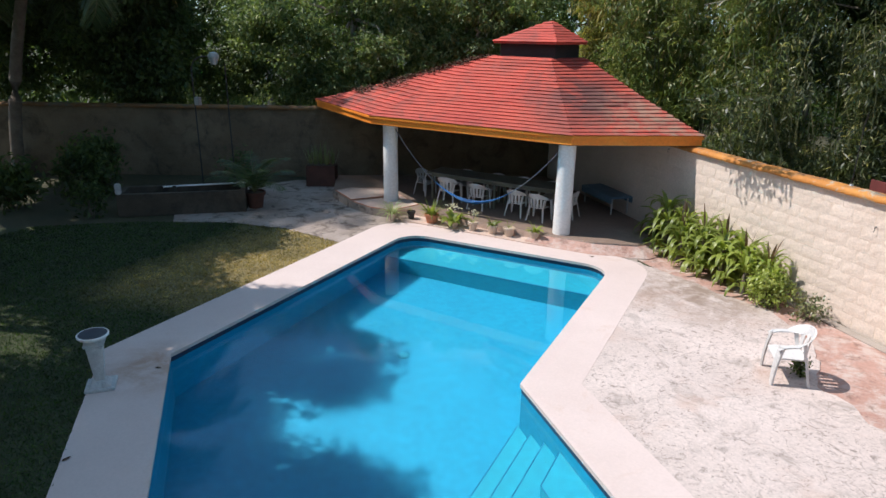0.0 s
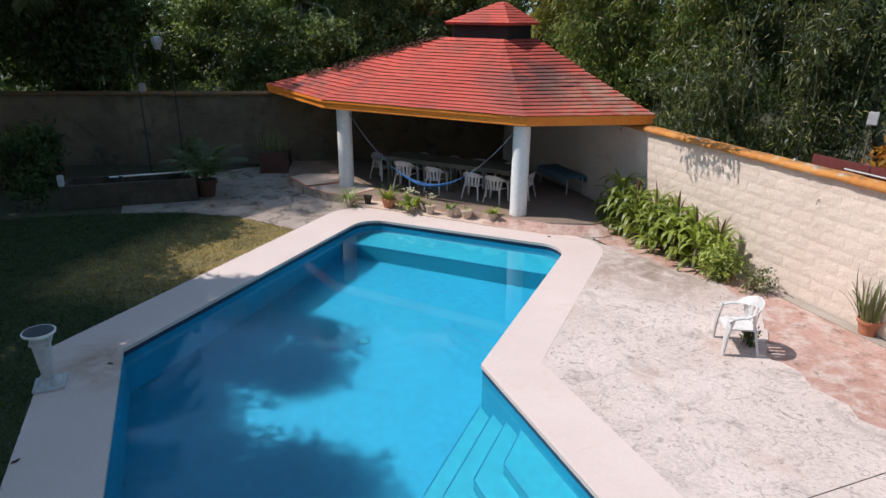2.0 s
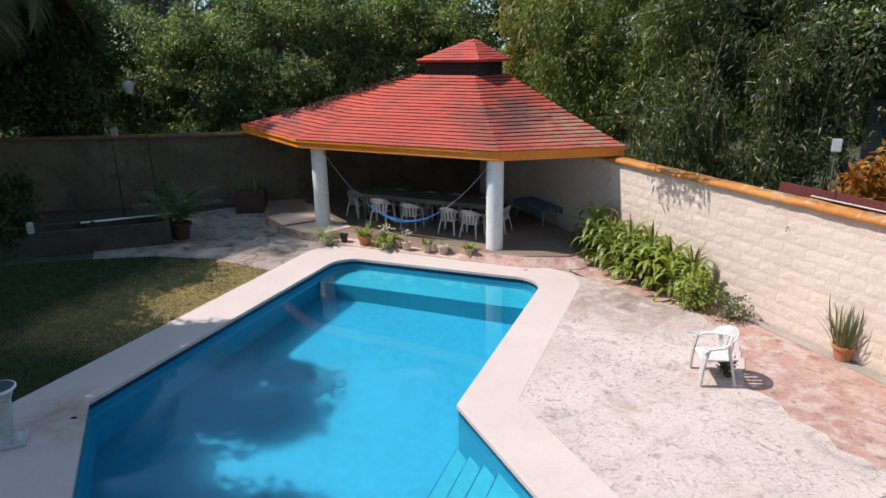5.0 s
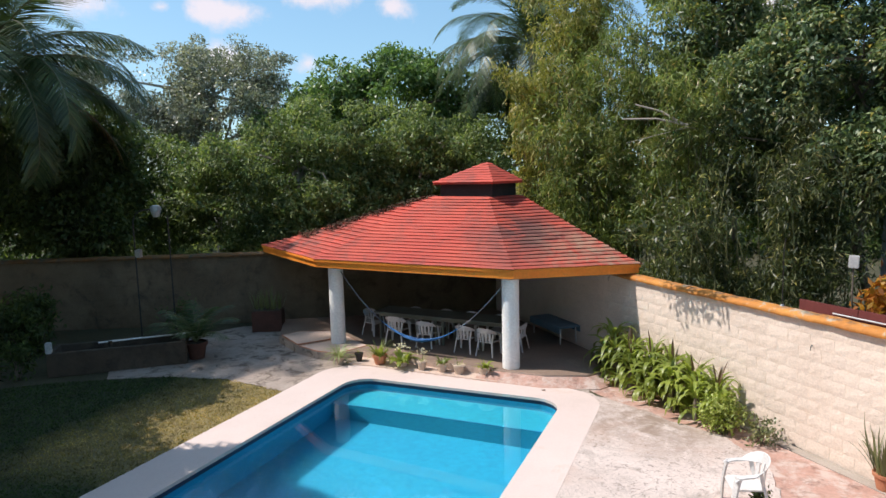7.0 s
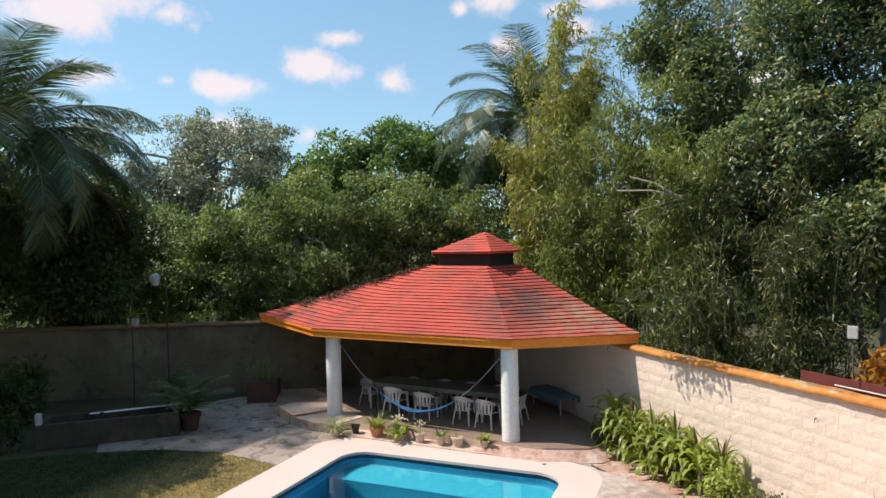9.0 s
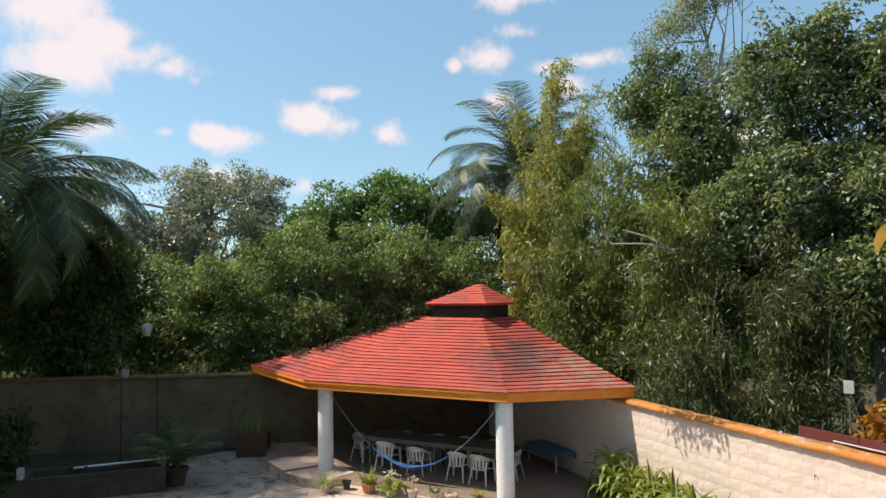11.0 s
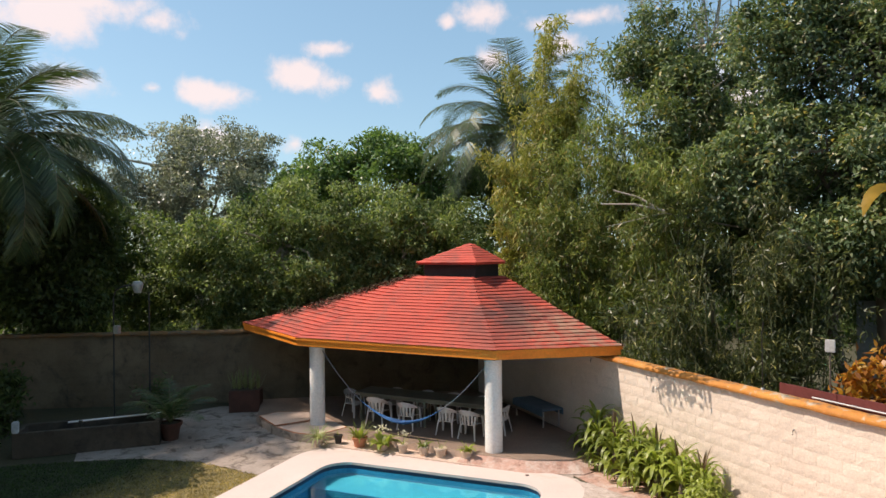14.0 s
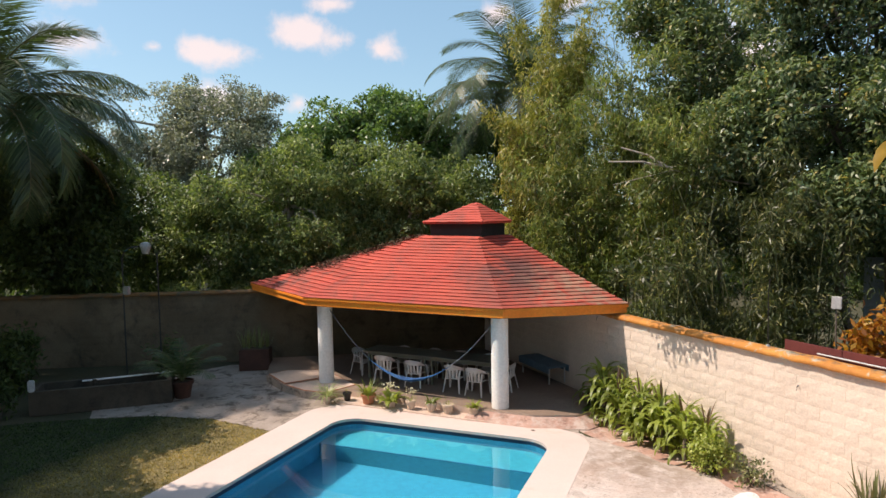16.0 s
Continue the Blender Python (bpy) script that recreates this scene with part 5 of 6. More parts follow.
bush("small_shrub", "small brownish-green shrub at the wall's foot", "shrub", (x, y, 0), [(x, y, 0.20, 0.30, 0.24, 0.22, 1)], 34, 8, 0.07, (0.09, 0.035), SNAKE, 4)
bush("small_plant", "little weedy plant under the white chair", "plant", (0.66, 9.06, 0), [(0.66, 9.06, 0.14, 0.12, 0.12, 0.14, 1)], 34, 7, 0.03, (0.06, 0.03), DEEP, 6, 4)


def pot(m, prof, material, label):
    bm = bmesh.new()
    lathe(bm, prof, 20)
    ob = smooth(part("pot", bm, material, m, label))
    bm = bmesh.new()
    r, z = prof[-2]
    lathe(bm, [(r * 0.9, z - 0.05), (r * 0.88, z - 0.028)], 14)
    part("soil", bm, M["soil"], m)
    return ob


def clay(r, h):
    return [(r * 0.68, 0), (r * 0.92, h * 0.8), (r * 1.05, h * 0.8), (r * 1.08, h), (r * 0.94, h), (r * 0.9, h * 0.9)]


KZ = 0.03
GROUP = "pots along the terrace"
th = thing("spider_plant", pose(-8.12, 12.80, 0.0), "striped pale spider plant spilling over its pot", "plant", GROUP)
pot(th, clay(0.11, 0.17), M["pale_pot"], "pale clay pot")
rosette(th, THIN, 60, rng, 0.16, 0.07, (-20, 40), (1.0, 1.6))
th = thing("dark_pot", pose(-7.74, 13.06, KZ), "small dark plastic flower pot", "pot", GROUP)
pot(th, clay(0.10, 0.20), M["dark_pot"], "dark plastic pot")
rosette(th, NARROW, 5, rng, 0.19, 0.03, (-10, 25), (0.3, 0.5))
th = thing("fern_pot", pose(-7.15, 13.02, KZ), "terracotta pot with a bushy green fern", "plant", GROUP)
pot(th, clay(0.17, 0.22), M["terracotta"], "terracotta pot")
rosette(th, NARROW, 60, rng, 0.2, 0.10, (-25, 45), (0.8, 1.25))
th = thing("white_flower_plant", pose(-6.55, 12.98, KZ), "broad-leaved green plant with white flowers", "plant", GROUP)
pot(th, clay(0.15, 0.14), M["pale_pot"], "low pale pot")
rosette(th, BROAD, 40, rng, 0.13, 0.14, (-30, 35), (0.7, 1.2))
r2 = np.random.default_rng(9)
at = np.array([[0, 0, 0.47]]) + r2.normal(size=(46, 3)) * np.array([0.09, 0.09, 0.04])
v, f = leaf_quads(r2, at, r2.normal(size=at.shape), 0.06, 0.04)
tagged(mesh_np("flowers", v, f, FLOWER, th, "white flowers"), kind="stuff")
for x, n, sc, pr, fl in ((-6.02, 10, 0.8, 0.13, True), (-5.52, 26, 0.9, 0.14, False), (-5.12, 9, 0.7, 0.15, False), (-4.52, 30, 0.9, 0.14, False)):
    th = thing("flower_pot", pose(x, 12.93, KZ) @ Matrix.Scale(0.86, 4), "pale clay pot with a leggy plant on a ledge" if fl else "pale clay pot with a small green plant", "plant", GROUP)
    pot(th, clay(pr, 0.24), M["pale_pot"], "pale clay pot")
    rosette(th, NARROW if n < 15 else NARROW + BROAD, n, rng, 0.22, 0.05, (-15, 35), (0.6 * sc, 1.1 * sc))
    if fl:
        bm = bmesh.new()
        tube(bm, [(0, 0, 0.2), (0.02, 0, 0.35), (0.03, 0, 0.5)], [0.01, 0.008, 0.005], 5)
        part("stem", bm, M["bark"], th)
        at = np.array([[0.03, 0, 0.5]]) + r2.normal(size=(40, 3)) * np.array([0.06, 0.06, 0.05])
        v, f = leaf_quads(r2, at, r2.normal(size=at.shape), 0.055, 0.04)
        tagged(mesh_np("flowers", v, f, FLOWER, th, "pale pink flowers"), kind="stuff")
# sword-leaved plant in terracotta by the wall
th = thing("snake_plant", pose(2.27, 10.14, 0.0), "tall sword-leaved plant in a terracotta pot", "plant")
pot(th, clay(0.155, 0.24), M["terracotta"], "terracotta pot")
rosette(th, SWORDS, 74, rng, 0.21, 0.15, (-16, 26), (0.55, 1.1))

# hooks and small fittings on the walls
for s, z in ((11.25, 1.70), (6.05, 2.0)):
    hk = thing("wall_hook", Matrix.Translation(WR0 + dR * s + nR * 0.03) @ Matrix.Rotation(math.atan2(dR.y, dR.x), 4, 'Z') @ pose(0, 0, z) @ Matrix.Scale(0.6, 4), "small dark iron hook on the block wall", "hook")
    bm = bmesh.new()
    box(bm, (0.035, 0.02, 0.05), pose(0, 0.0, -0.02), bevel=0.004)
    part("plate", bm, M["metal"], hk)
    bm = bmesh.new()
    tube(bm, [(0, -0.01, 0.0), (0, -0.04, -0.01), (0.01, -0.05, -0.05), (0.0, -0.04, -0.09), (-0.02, -0.03, -0.12)], 0.009, 6)
    part("hook", bm, M["dark_pot"], hk)
# post on the wall and the red panel behind it
post = thing("fence_post", pose(1.06, 11.62, WALL_TOP - 0.02), "thin grey metal post standing on the wall", "post")
bm = bmesh.new()
tube(bm, [(0, 0, 0), (0, 0, 0.95), (0.02, -0.03, 1.12)], 0.008, 8)
part("pole", bm, M["dark_pot"], post)
bm = bmesh.new()
lathe(bm, [(0.03, 0), (0.034, 0.02), (0.018, 0.05)], 10, pose(0, 0, 0.0))
part("foot", bm, M["metal"], post)
na = -nR
WALL_TURN = math.degrees(math.atan2(dR.y, dR.x))
mid = WR0 + dR * 14.2 + na * 0.30
panel = thing("metal_panel", pose(mid.x, mid.y, -0.02, 0, 0, WALL_TURN), "dull red sheet-metal panel standing behind the wall", "panel")
for k in range(7):
    bm = bmesh.new()
    box(bm, (0.985, 0.035, 1.06), pose(-2.97 + 0.99 * k, 0, 1.27 + 0.006 * (k % 2)), bevel=0.006)
    part("sheet", bm, M["red_sheet"], panel)
bm = bmesh.new()
tube(bm, [(-2.85, -0.05, 2.215), (3.4, -0.05, 2.225)], 0.014, 6)
part("edge_strip", bm, M["stone_post"], panel, "pale edge strip")
for k in range(4):
    bm = bmesh.new()
    box(bm, (0.06, 0.06, 2.30), pose(-3.2 + 2.1 * k, 0.05, 0), bevel=0.006)
    part("support_post", bm, M["metal"], panel)
# white box on a post beyond the wall
wb = thing("utility_box", pose(2.2, 13.0, -0.02), "small white utility box on a post", "box")
bm = bmesh.new()
tube(bm, [(0.05, 0, 0), (0.05, 0, 2.78)], 0.014, 8)
part("post", bm, M["bark"], wb)
bm = bmesh.new()
box(bm, (0.16, 0.05, 0.225), pose(0.05, -0.02, 2.66, 0, 1, -12), bevel=0.012)
part("case", bm, M["plastic"], wb)
# pale neighbouring wall glimpsed between the trees
bm = bmesh.new()
box(bm, (4.5, 0.2, 3.05), pose(6.4, 20.3, -0.05, 0, 0, -12))
tagged(part("wall_neighbour", bm, M["grey_wall"]), "pale grey neighbouring wall between the trees", "wall", kind="structure")

# ---- garden lamp, tank and planters in the shade ----
lp = thing("garden_lamp", pose(-13.0, 12.0, 0), "gooseneck garden lamp with a white glass head", "lamp")
bm = bmesh.new()
tube(bm, [(-0.28, -0.25, 0), (-0.28, -0.25, 3.45), (-0.24, -0.2, 3.62), (-0.12, -0.1, 3.72), (0.06, 0.04, 3.74)], 0.018, 8)
smooth(part("pole", bm, M["dark_pot"], lp))
bm = bmesh.new()
lathe(bm, [(0.04, 3.84), (0.10, 3.82), (0.135, 3.76), (0.13, 3.70), (0.10, 3.62), (0.075, 3.54)], 18, pose(0.14, 0.10, 0))
smooth(part("shade", bm, M["lamp_white"], lp, "white glass shade"))
bm = bmesh.new()
tube(bm, [(0.32, 0.28, 0), (0.32, 0.28, 3.55)], 0.018, 8)
part("second_pole", bm, M["dark_pot"], lp)
bm = bmesh.new()
box(bm, (0.16, 0.10, 0.2), pose(-0.20, -0.22, 2.55), bevel=0.01)
part("switch_box", bm, M["metal"], lp)

tk = thing("water_tank", pose(-13.2, 11.05, 0, 0, 0, 40), "low plastered wash tank in deep shade", "tank")
for sx, sy, w, d in ((0, -0.42, 3.0, 0.12), (0, 0.42, 3.0, 0.12), (-1.44, 0, 0.12, 0.72), (1.44, 0, 0.12, 0.72)):
    bm = bmesh.new()
    box(bm, (w, d, 0.56), pose(sx, sy, -0.01), bevel=0.01)
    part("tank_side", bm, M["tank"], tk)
bm = bmesh.new()
box(bm, (2.8, 0.74, 0.02), pose(0, 0, 0.32))
part("tank_water", bm, M["slate"], tk, "dark standing water")
bm = bmesh.new()
box(bm, (0.13, 0.13, 0.26), pose(-1.44, -0.42, 0.55), bevel=0.02)
part("corner_block", bm, M["stone_post"], tk, "white corner block")
pp = thing("pipe", pose(-12.5, 11.7, 0), "long pale pipe lying across the tank", "pipe")
bm = bmesh.new()
tube(bm, [(-1.1, -0.95, 0.60), (0.0, 0.03, 0.62), (0.72, 0.66, 0.64)], 0.022, 8)
part("pipe_run", bm, M["white_paint"], pp)
for k, (x, y) in enumerate(((0.55, 0.5), (-0.9, -0.78))):
    bm = bmesh.new()
    box(bm, (0.08, 0.08, 0.63), pose(x, y, -0.01))
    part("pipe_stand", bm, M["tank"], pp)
# raised red planter with sword plants by the wall
pl = thing("planter", pose(-11.95, 15.05, 0, 0, 0, 27), "raised dark red planter with sword-leaved plants", "planter")
bm = bmesh.new()
box(bm, (0.86, 0.5, 0.62), pose(0, 0, -0.01), bevel=0.015)
part("planter_box", bm, M["dark_brick"], pl)
bm = bmesh.new()
box(bm, (0.78, 0.4, 0.02), pose(0, 0, 0.605))
part("soil", bm, M["soil"], pl)
for k in range(5):
    sub = shared("sword_clump", None, pl, pose(-0.32 + 0.16 * k, 0.05 * (-1) ** k, 0.61))
    rosette(sub, SWORDS, 13, rng, 0.0, 0.09, (-12, 20), (0.7, 1.05))

# ---- palms ----


def frond(rng, length, az, elev, droop, material, dry=False, leaflets=62, leaf_len=0.62, hang=0.5):
    """One feather leaf: a curved midrib with drooping leaflets. Returns the mesh arrays of the leaflets and the midrib's points."""
    pts = []
    ang, p = radians(elev), np.zeros(3)
    n = 14
    out = np.array([math.cos(radians(az)), math.sin(radians(az)), 0])
    for i in range(n + 1):
        pts.append(p.copy())
        p = p + (out * math.cos(ang) + np.array([0, 0, 1]) * math.sin(ang)) * length / n
        ang -= radians(droop) / n * (0.5 + 1.2 * i / n)
    pts = np.array(pts)
    vs, fs = [], []
    off = 0
    for k in range(leaflets):
        f = 0.12 + 0.88 * (k + 0.5) / leaflets
        i = min(int(f * n), n - 1)
        q = pts[i] + (pts[i + 1] - pts[i]) * (f * n - i)
        d = pts[i + 1] - pts[i]
        d = d / np.linalg.norm(d)
        side0 = np.cross(d, [0, 0, 1.0])
        side0 /= max(np.linalg.norm(side0), 1e-6)
        for s in (-1, 1):
            ll = leaf_len * math.sin(math.pi * (0.10 + 0.86 * f)) ** 0.6 * rng.uniform(0.85, 1.12)
            ax = side0 * s * (1.0 - hang * 0.35) + d * 0.62 + np.array([0, 0, 0.18 - hang * rng.uniform(0.6, 1.1)])
            ax /= np.linalg.norm(ax)
            w = min(0.030, 0.085 * leaf_len) * rng.uniform(0.8, 1.1)
            wv = np.cross(ax, np.cross(ax, d) + np.array([0, 0, 0.3]))
            wv /= np.linalg.norm(wv)
            m1 = q + ax * ll * 0.45
            e = q + ax * ll + np.array([0, 0, -hang * ll * 0.25])
            vs += [q - wv * w * 0.3, m1 - wv * w * 0.5, m1 + wv * w * 0.5, q + wv * w * 0.3, e, e + wv * 0.004]
            fs += [[off, off + 1, off + 2, off + 3], [off + 1, off + 4, off + 5, off + 2]]
            off += 6
    return pts, np.array(vs), np.array(fs)


def palm(label, base, crown, count, length, seed, dry=2, leaf_len=0.62, upright=78, droop=88, low=88, hanging=(), skirt=()):
    rng = np.random.default_rng(seed)
    th = thing("coconut_palm", pose(*base), label, "palm tree")
    b0 = Vector(base)
    top = Vector(crown) - b0
    bm = bmesh.new()
    path = [Vector((top.x * f ** 1.6, top.y * f ** 1.6, top.z * f)) for f in [i / 13 for i in range(14)]]
    tube(bm, path, [0.19 - 0.07 * i / 13 + (0.06 if i == 0 else 0) + 0.008 * (i % 2) for i in range(14)], 12)
    smooth(part("trunk", bm, M["bark"], th, "ringed grey trunk"))
    for k in range(count + dry):
        old = k >= count
        az = k * 137.5 + rng.uniform(-14, 14)
        ring = k / max(1, count - 1)
        elev = upright - low * ring if not old else -30
        pts, v, f = frond(rng, length * rng.uniform(0.85, 1.1), az, elev, droop + 30 * ring + rng.uniform(-12, 12), PALM, leaf_len=leaf_len, leaflets=96, hang=0.22 + 0.42 * ring)
        ob = mesh_np("frond", v + np.array(top), f, OLDPALM if old else PALM, th, "dry brown frond" if old else "")
        bm = bmesh.new()
        tube(bm, [Vector(p) + top for p in pts], [0.028 * (1 - 0.85 * i / 14) + 0.004 for i in range(15)], 5)
        part("midrib", bm, M["culm"], ob)
    # green fronds that hang out from under the crown
    for az, elev, bend in skirt:
        pts, v, f = frond(rng, length * 1.02, az, elev, bend, PALM, leaf_len=leaf_len, leaflets=96, hang=0.6)
        ob = mesh_np("frond", v + np.array(top), f, PALM, th)
        bm = bmesh.new()
        tube(bm, [Vector(p) + top for p in pts], [0.028 * (1 - 0.85 * i / 14) + 0.004 for i in range(15)], 5)
        part("midrib", bm, M["culm"], ob)
    # withered fronds that hang below the crown
    for az, elev, bend in hanging:
        pts, v, f = frond(rng, length * 0.95, az, elev, bend, OLDPALM, leaf_len=leaf_len * 0.6, leaflets=60, hang=0.7)
        ob = mesh_np("frond", v + np.array(top), f, OLDPALM, th, "dry orange-brown frond")
        bm = bmesh.new()
        tube(bm, [Vector(p) + top for p in pts], [0.028 * (1 - 0.85 * i / 14) + 0.004 for i in range(15)], 5)
        part("midrib", bm, M["bark"], ob)
    return th


palm("coconut palm with long fronds over the shaded lawn", (-20.8, 11.4, -0.02), (-18.0, 11.6, 7.5), 36, 4.45, 11, dry=0, leaf_len=1.05, upright=80, droop=92, low=100, hanging=((62, -12, 66),), skirt=((62, 26, 84), (84, 12, 76), (64, 0, 60), (50, 40, 80), (30, 20, 84), (74, -14, 52)))
palm("tall coconut palm rising behind the trees", (-7.2, 25.7, -0.02), (-6.7, 25.3, 9.2), 30, 4.9, 21, dry=0, leaf_len=0.95, upright=84, droop=100, skirt=((228, 18, 96), (212, 2, 80), (244, -4, 84), (192, 24, 92), (236, -22, 62), (256, 12, 96)))

# ---- trees ----
TREES = "trees behind the garden walls"
tree("broadleaf_tree", "tall sparse grey-leaved tree behind the garden", "tree", (-21.4, 23.6, -0.02), (-21.2, 23.6, 8.2),
     [(-22.8, 22.6, 8.7, 2.0, 2.0, 1.9, 1.0), (-21.0, 23.6, 9.2, 2.4, 2.2, 2.0, 1.3), (-19.3, 25.0, 8.4, 1.9, 2.0, 2.2, 1.0), (-20.6, 23.8, 6.6, 3.6, 3.0, 2.0, 1.4), (-24.6, 21.2, 8.5, 2.2, 2.0, 2.2, 1.2), (-24, 21.5, 6.0, 2.5, 2.5, 2.0, 0.8), (-21.0, 22.8, 7.4, 3.4, 1.8, 1.6, 1.6), (-18.6, 24.0, 6.2, 2.2, 1.8, 2.0, 0.9)],
     860, 60, 0.44, (0.15, 0.07), GREY, M["pale_bark"], 101, gap=0.50, shell=0.6, limbs=22, radius=0.2, group=TREES)
tree("broadleaf_tree", "dense bright green tree behind the garden", "tree", (-13.4, 25.4, -0.02), (-13.6, 25.2, 7.0),
     [(-14.8, 24.6, 7.6, 2.4, 2.2, 1.8, 1.0), (-12.4, 25.2, 7.9, 2.5, 2.2, 1.8, 1.0), (-11.0, 26.6, 7.2, 2.0, 1.8, 1.9, 0.8), (-16.8, 24.2, 6.0, 2.4, 2.2, 2.0, 0.8), (-12.5, 24.5, 5.4, 4.5, 2.5, 2.2, 1.2), (-8.4, 27.6, 6.9, 1.9, 1.5, 1.9, 0.9), (-6.0, 27.4, 6.4, 1.9, 1.5, 2.0, 0.8)],
     560, 96, 0.56, (0.20, 0.105), DOME, M["bark"], 102, gap=0.36, limbs=14, radius=0.22, group=TREES)
tree("broadleaf_tree", "spreading green tree behind the wall", "tree", (-13.6, 19.0, -0.02), (-13.4, 19.2, 4.8),
     [(-15.0, 17.8, 4.6, 2.0, 1.7, 1.9, 1.0), (-13.0, 18.7, 5.2, 2.0, 1.8, 1.9, 1.2), (-14.6, 18.4, 2.9, 2.6, 1.4, 1.6, 1.0), (-17.0, 17.6, 3.8, 2.0, 1.6, 2.4, 1.0), (-12.6, 18.8, 3.2, 2.2, 1.3, 1.6, 1.0)],
     440, 110, 0.46, (0.15, 0.06), GREEN, M["pale_bark"], 103, droop=0.5, gap=0.42, limbs=16, group=TREES)
tree("broadleaf_tree", "rounded green tree behind the pavilion", "tree", (-10.2, 21.2, -0.02), (-10.2, 21.2, 5.0),
     [(-11.2, 20.4, 5.3, 2.0, 1.7, 2.0, 1.1), (-9.2, 21.0, 4.9, 1.9, 1.6, 2.2, 1.0), (-10.4, 20.6, 3.2, 3.0, 1.4, 1.8, 1.2), (-7.6, 21.8, 4.0, 1.6, 1.5, 2.4, 0.8)],
     410, 110, 0.46, (0.15, 0.06), GREEN, M["pale_bark"], 104, droop=0.5, gap=0.42, limbs=14, group=TREES)
tree("broadleaf_tree", "tall light-leaved tree beside the bamboo", "tree", (-0.2, 20.6, -0.02), (0.0, 20.4, 10.5),
     [(-0.7, 20.2, 10.0, 1.6, 1.5, 1.6, 1.0), (-0.4, 20.0, 7.6, 2.2, 1.8, 2.2, 1.5), (0.9, 20.2, 9.0, 1.6, 1.5, 2.2, 0.9)],
     370, 96, 0.45, (0.16, 0.065), RTREE, M["pale_bark"], 105, gap=0.47, limbs=18, group=TREES)
tree("broadleaf_tree", "large spreading tree with yellowing leaf tips", "tree", (4.2, 17.8, -0.02), (4.0, 17.4, 8.5),
     [(2.2, 17.0, 9.4, 1.5, 1.4, 1.6, 1.0), (3.9, 17.0, 10.0, 1.7, 1.5, 1.8, 1.2), (5.6, 16.8, 9.0, 1.8, 1.6, 2.2, 1.2), (2.3, 16.6, 7.0, 1.6, 1.5, 1.7, 1.1), (4.2, 16.4, 7.0, 1.8, 1.5, 1.8, 1.2), (5.8, 16.0, 6.2, 1.7, 1.6, 2.0, 1.0), (2.6, 16.2, 4.9, 1.5, 1.2, 1.3, 0.9), (4.4, 16.4, 4.8, 1.6, 1.3, 1.5, 1.0), (1.2, 17.2, 6.2, 1.3, 1.2, 1.5, 0.8), (3.6, 17.1, 10.3, 0.9, 0.9, 0.9, 0.6), (5.0, 16.9, 11.0, 1.2, 1.1, 1.1, 0.8), (6.2, 16.8, 10.6, 1.5, 1.3, 1.6, 0.8)],
     800, 120, 0.43, (0.145, 0.062), RTREE, M["bark"], 106, gap=0.48, limbs=26, radius=0.2, group=TREES)


def bamboo(name, label, stands, per_culm, material, seed, leaf=(0.22, 0.038), spread=0.40, start=0.12):
    """A clump of arching culms, leafy from low down."""
    rng = np.random.default_rng(seed)
    base = stands[0]
    th = thing(name, pose(base[0], base[1], -0.02), label, "bamboo")
    o = np.array([base[0], base[1], -0.02])
    clusters = []
    for x, y, h, r, n in stands:
        for _ in range(n):
            a = rng.uniform(0, 2 * math.pi)
            rr = r * math.sqrt(rng.uniform(0, 1))
            px, py = x + rr * math.cos(a) * 0.7, y + rr * math.sin(a) * 0.7
            hh = h * rng.uniform(0.68, 1.05)
            lean = rng.uniform(0.06, 0.22) * hh
            la = a + rng.normal() * 0.7
            path = []
            for i in range(9):
                f = i / 8
                path.append(Vector((px + lean * f ** 2.2 * math.cos(la), py + lean * f ** 2.2 * math.sin(la), hh * f - 0.18 * lean * f ** 3)) - Vector(o))
            bm = bmesh.new()
            tube(bm, path, [0.019 * (1 - 0.8 * i / 8) + 0.003 for i in range(9)], 6)
            part("culm", bm, M["culm"], th)
            m = int(per_culm * hh / 8)
            for _ in range(m):
                f = start + (1 - start) * rng.uniform(0, 1) ** 0.85
                i = min(int(f * 8), 7)
                q = path[i].lerp(path[i + 1], f * 8 - i)
                sp = spread * (1.5 - 0.7 * f)
                clusters.append(np.array(q) + rng.normal(size=3) * np.array([sp, sp, sp * 0.6]))
    pts = np.array(clusters)
    keep = np.array([noise.noise(Vector((p + o) * 0.85)) > -0.09 for p in pts])
    pts = pts[keep]
    c = np.repeat(pts, 15, 0)
    at = c + rng.normal(size=c.shape) * np.array([0.10, 0.10, 0.09])
    axis = rng.normal(size=c.shape) * 0.7 + np.array([0, 0, -0.65])
    v, f = leaf_quads(rng, at, axis, leaf[0], leaf[1], 0.15)
    mesh_np("foliage", v, f, material, th)
    return th


bamboo("bamboo_clump", "tall yellow-green plume of bamboo behind the pavilion", [(-4.75, 20.4, 11.3, 0.16, 10), (-4.9, 20.2, 8.4, 0.32, 8), (-4.3, 19.9, 7.4, 0.55, 8)], 230, YELLOWISH, 201, spread=0.28)
bamboo("bamboo_clump", "dense green bamboo thicket along the wall", [(-2.6, 19.0, 8.2, 1.1, 14), (-0.6, 17.4, 7.4, 1.1, 14), (-3.2, 18.4, 6.0, 0.9, 8), (-1.6, 18.6, 9.2, 0.9, 9)], 215, BAMBOO, 202, leaf=(0.19, 0.034))
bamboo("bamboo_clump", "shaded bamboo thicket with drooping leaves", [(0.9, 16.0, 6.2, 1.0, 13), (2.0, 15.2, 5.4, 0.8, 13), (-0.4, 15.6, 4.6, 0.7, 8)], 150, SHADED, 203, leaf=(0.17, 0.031))

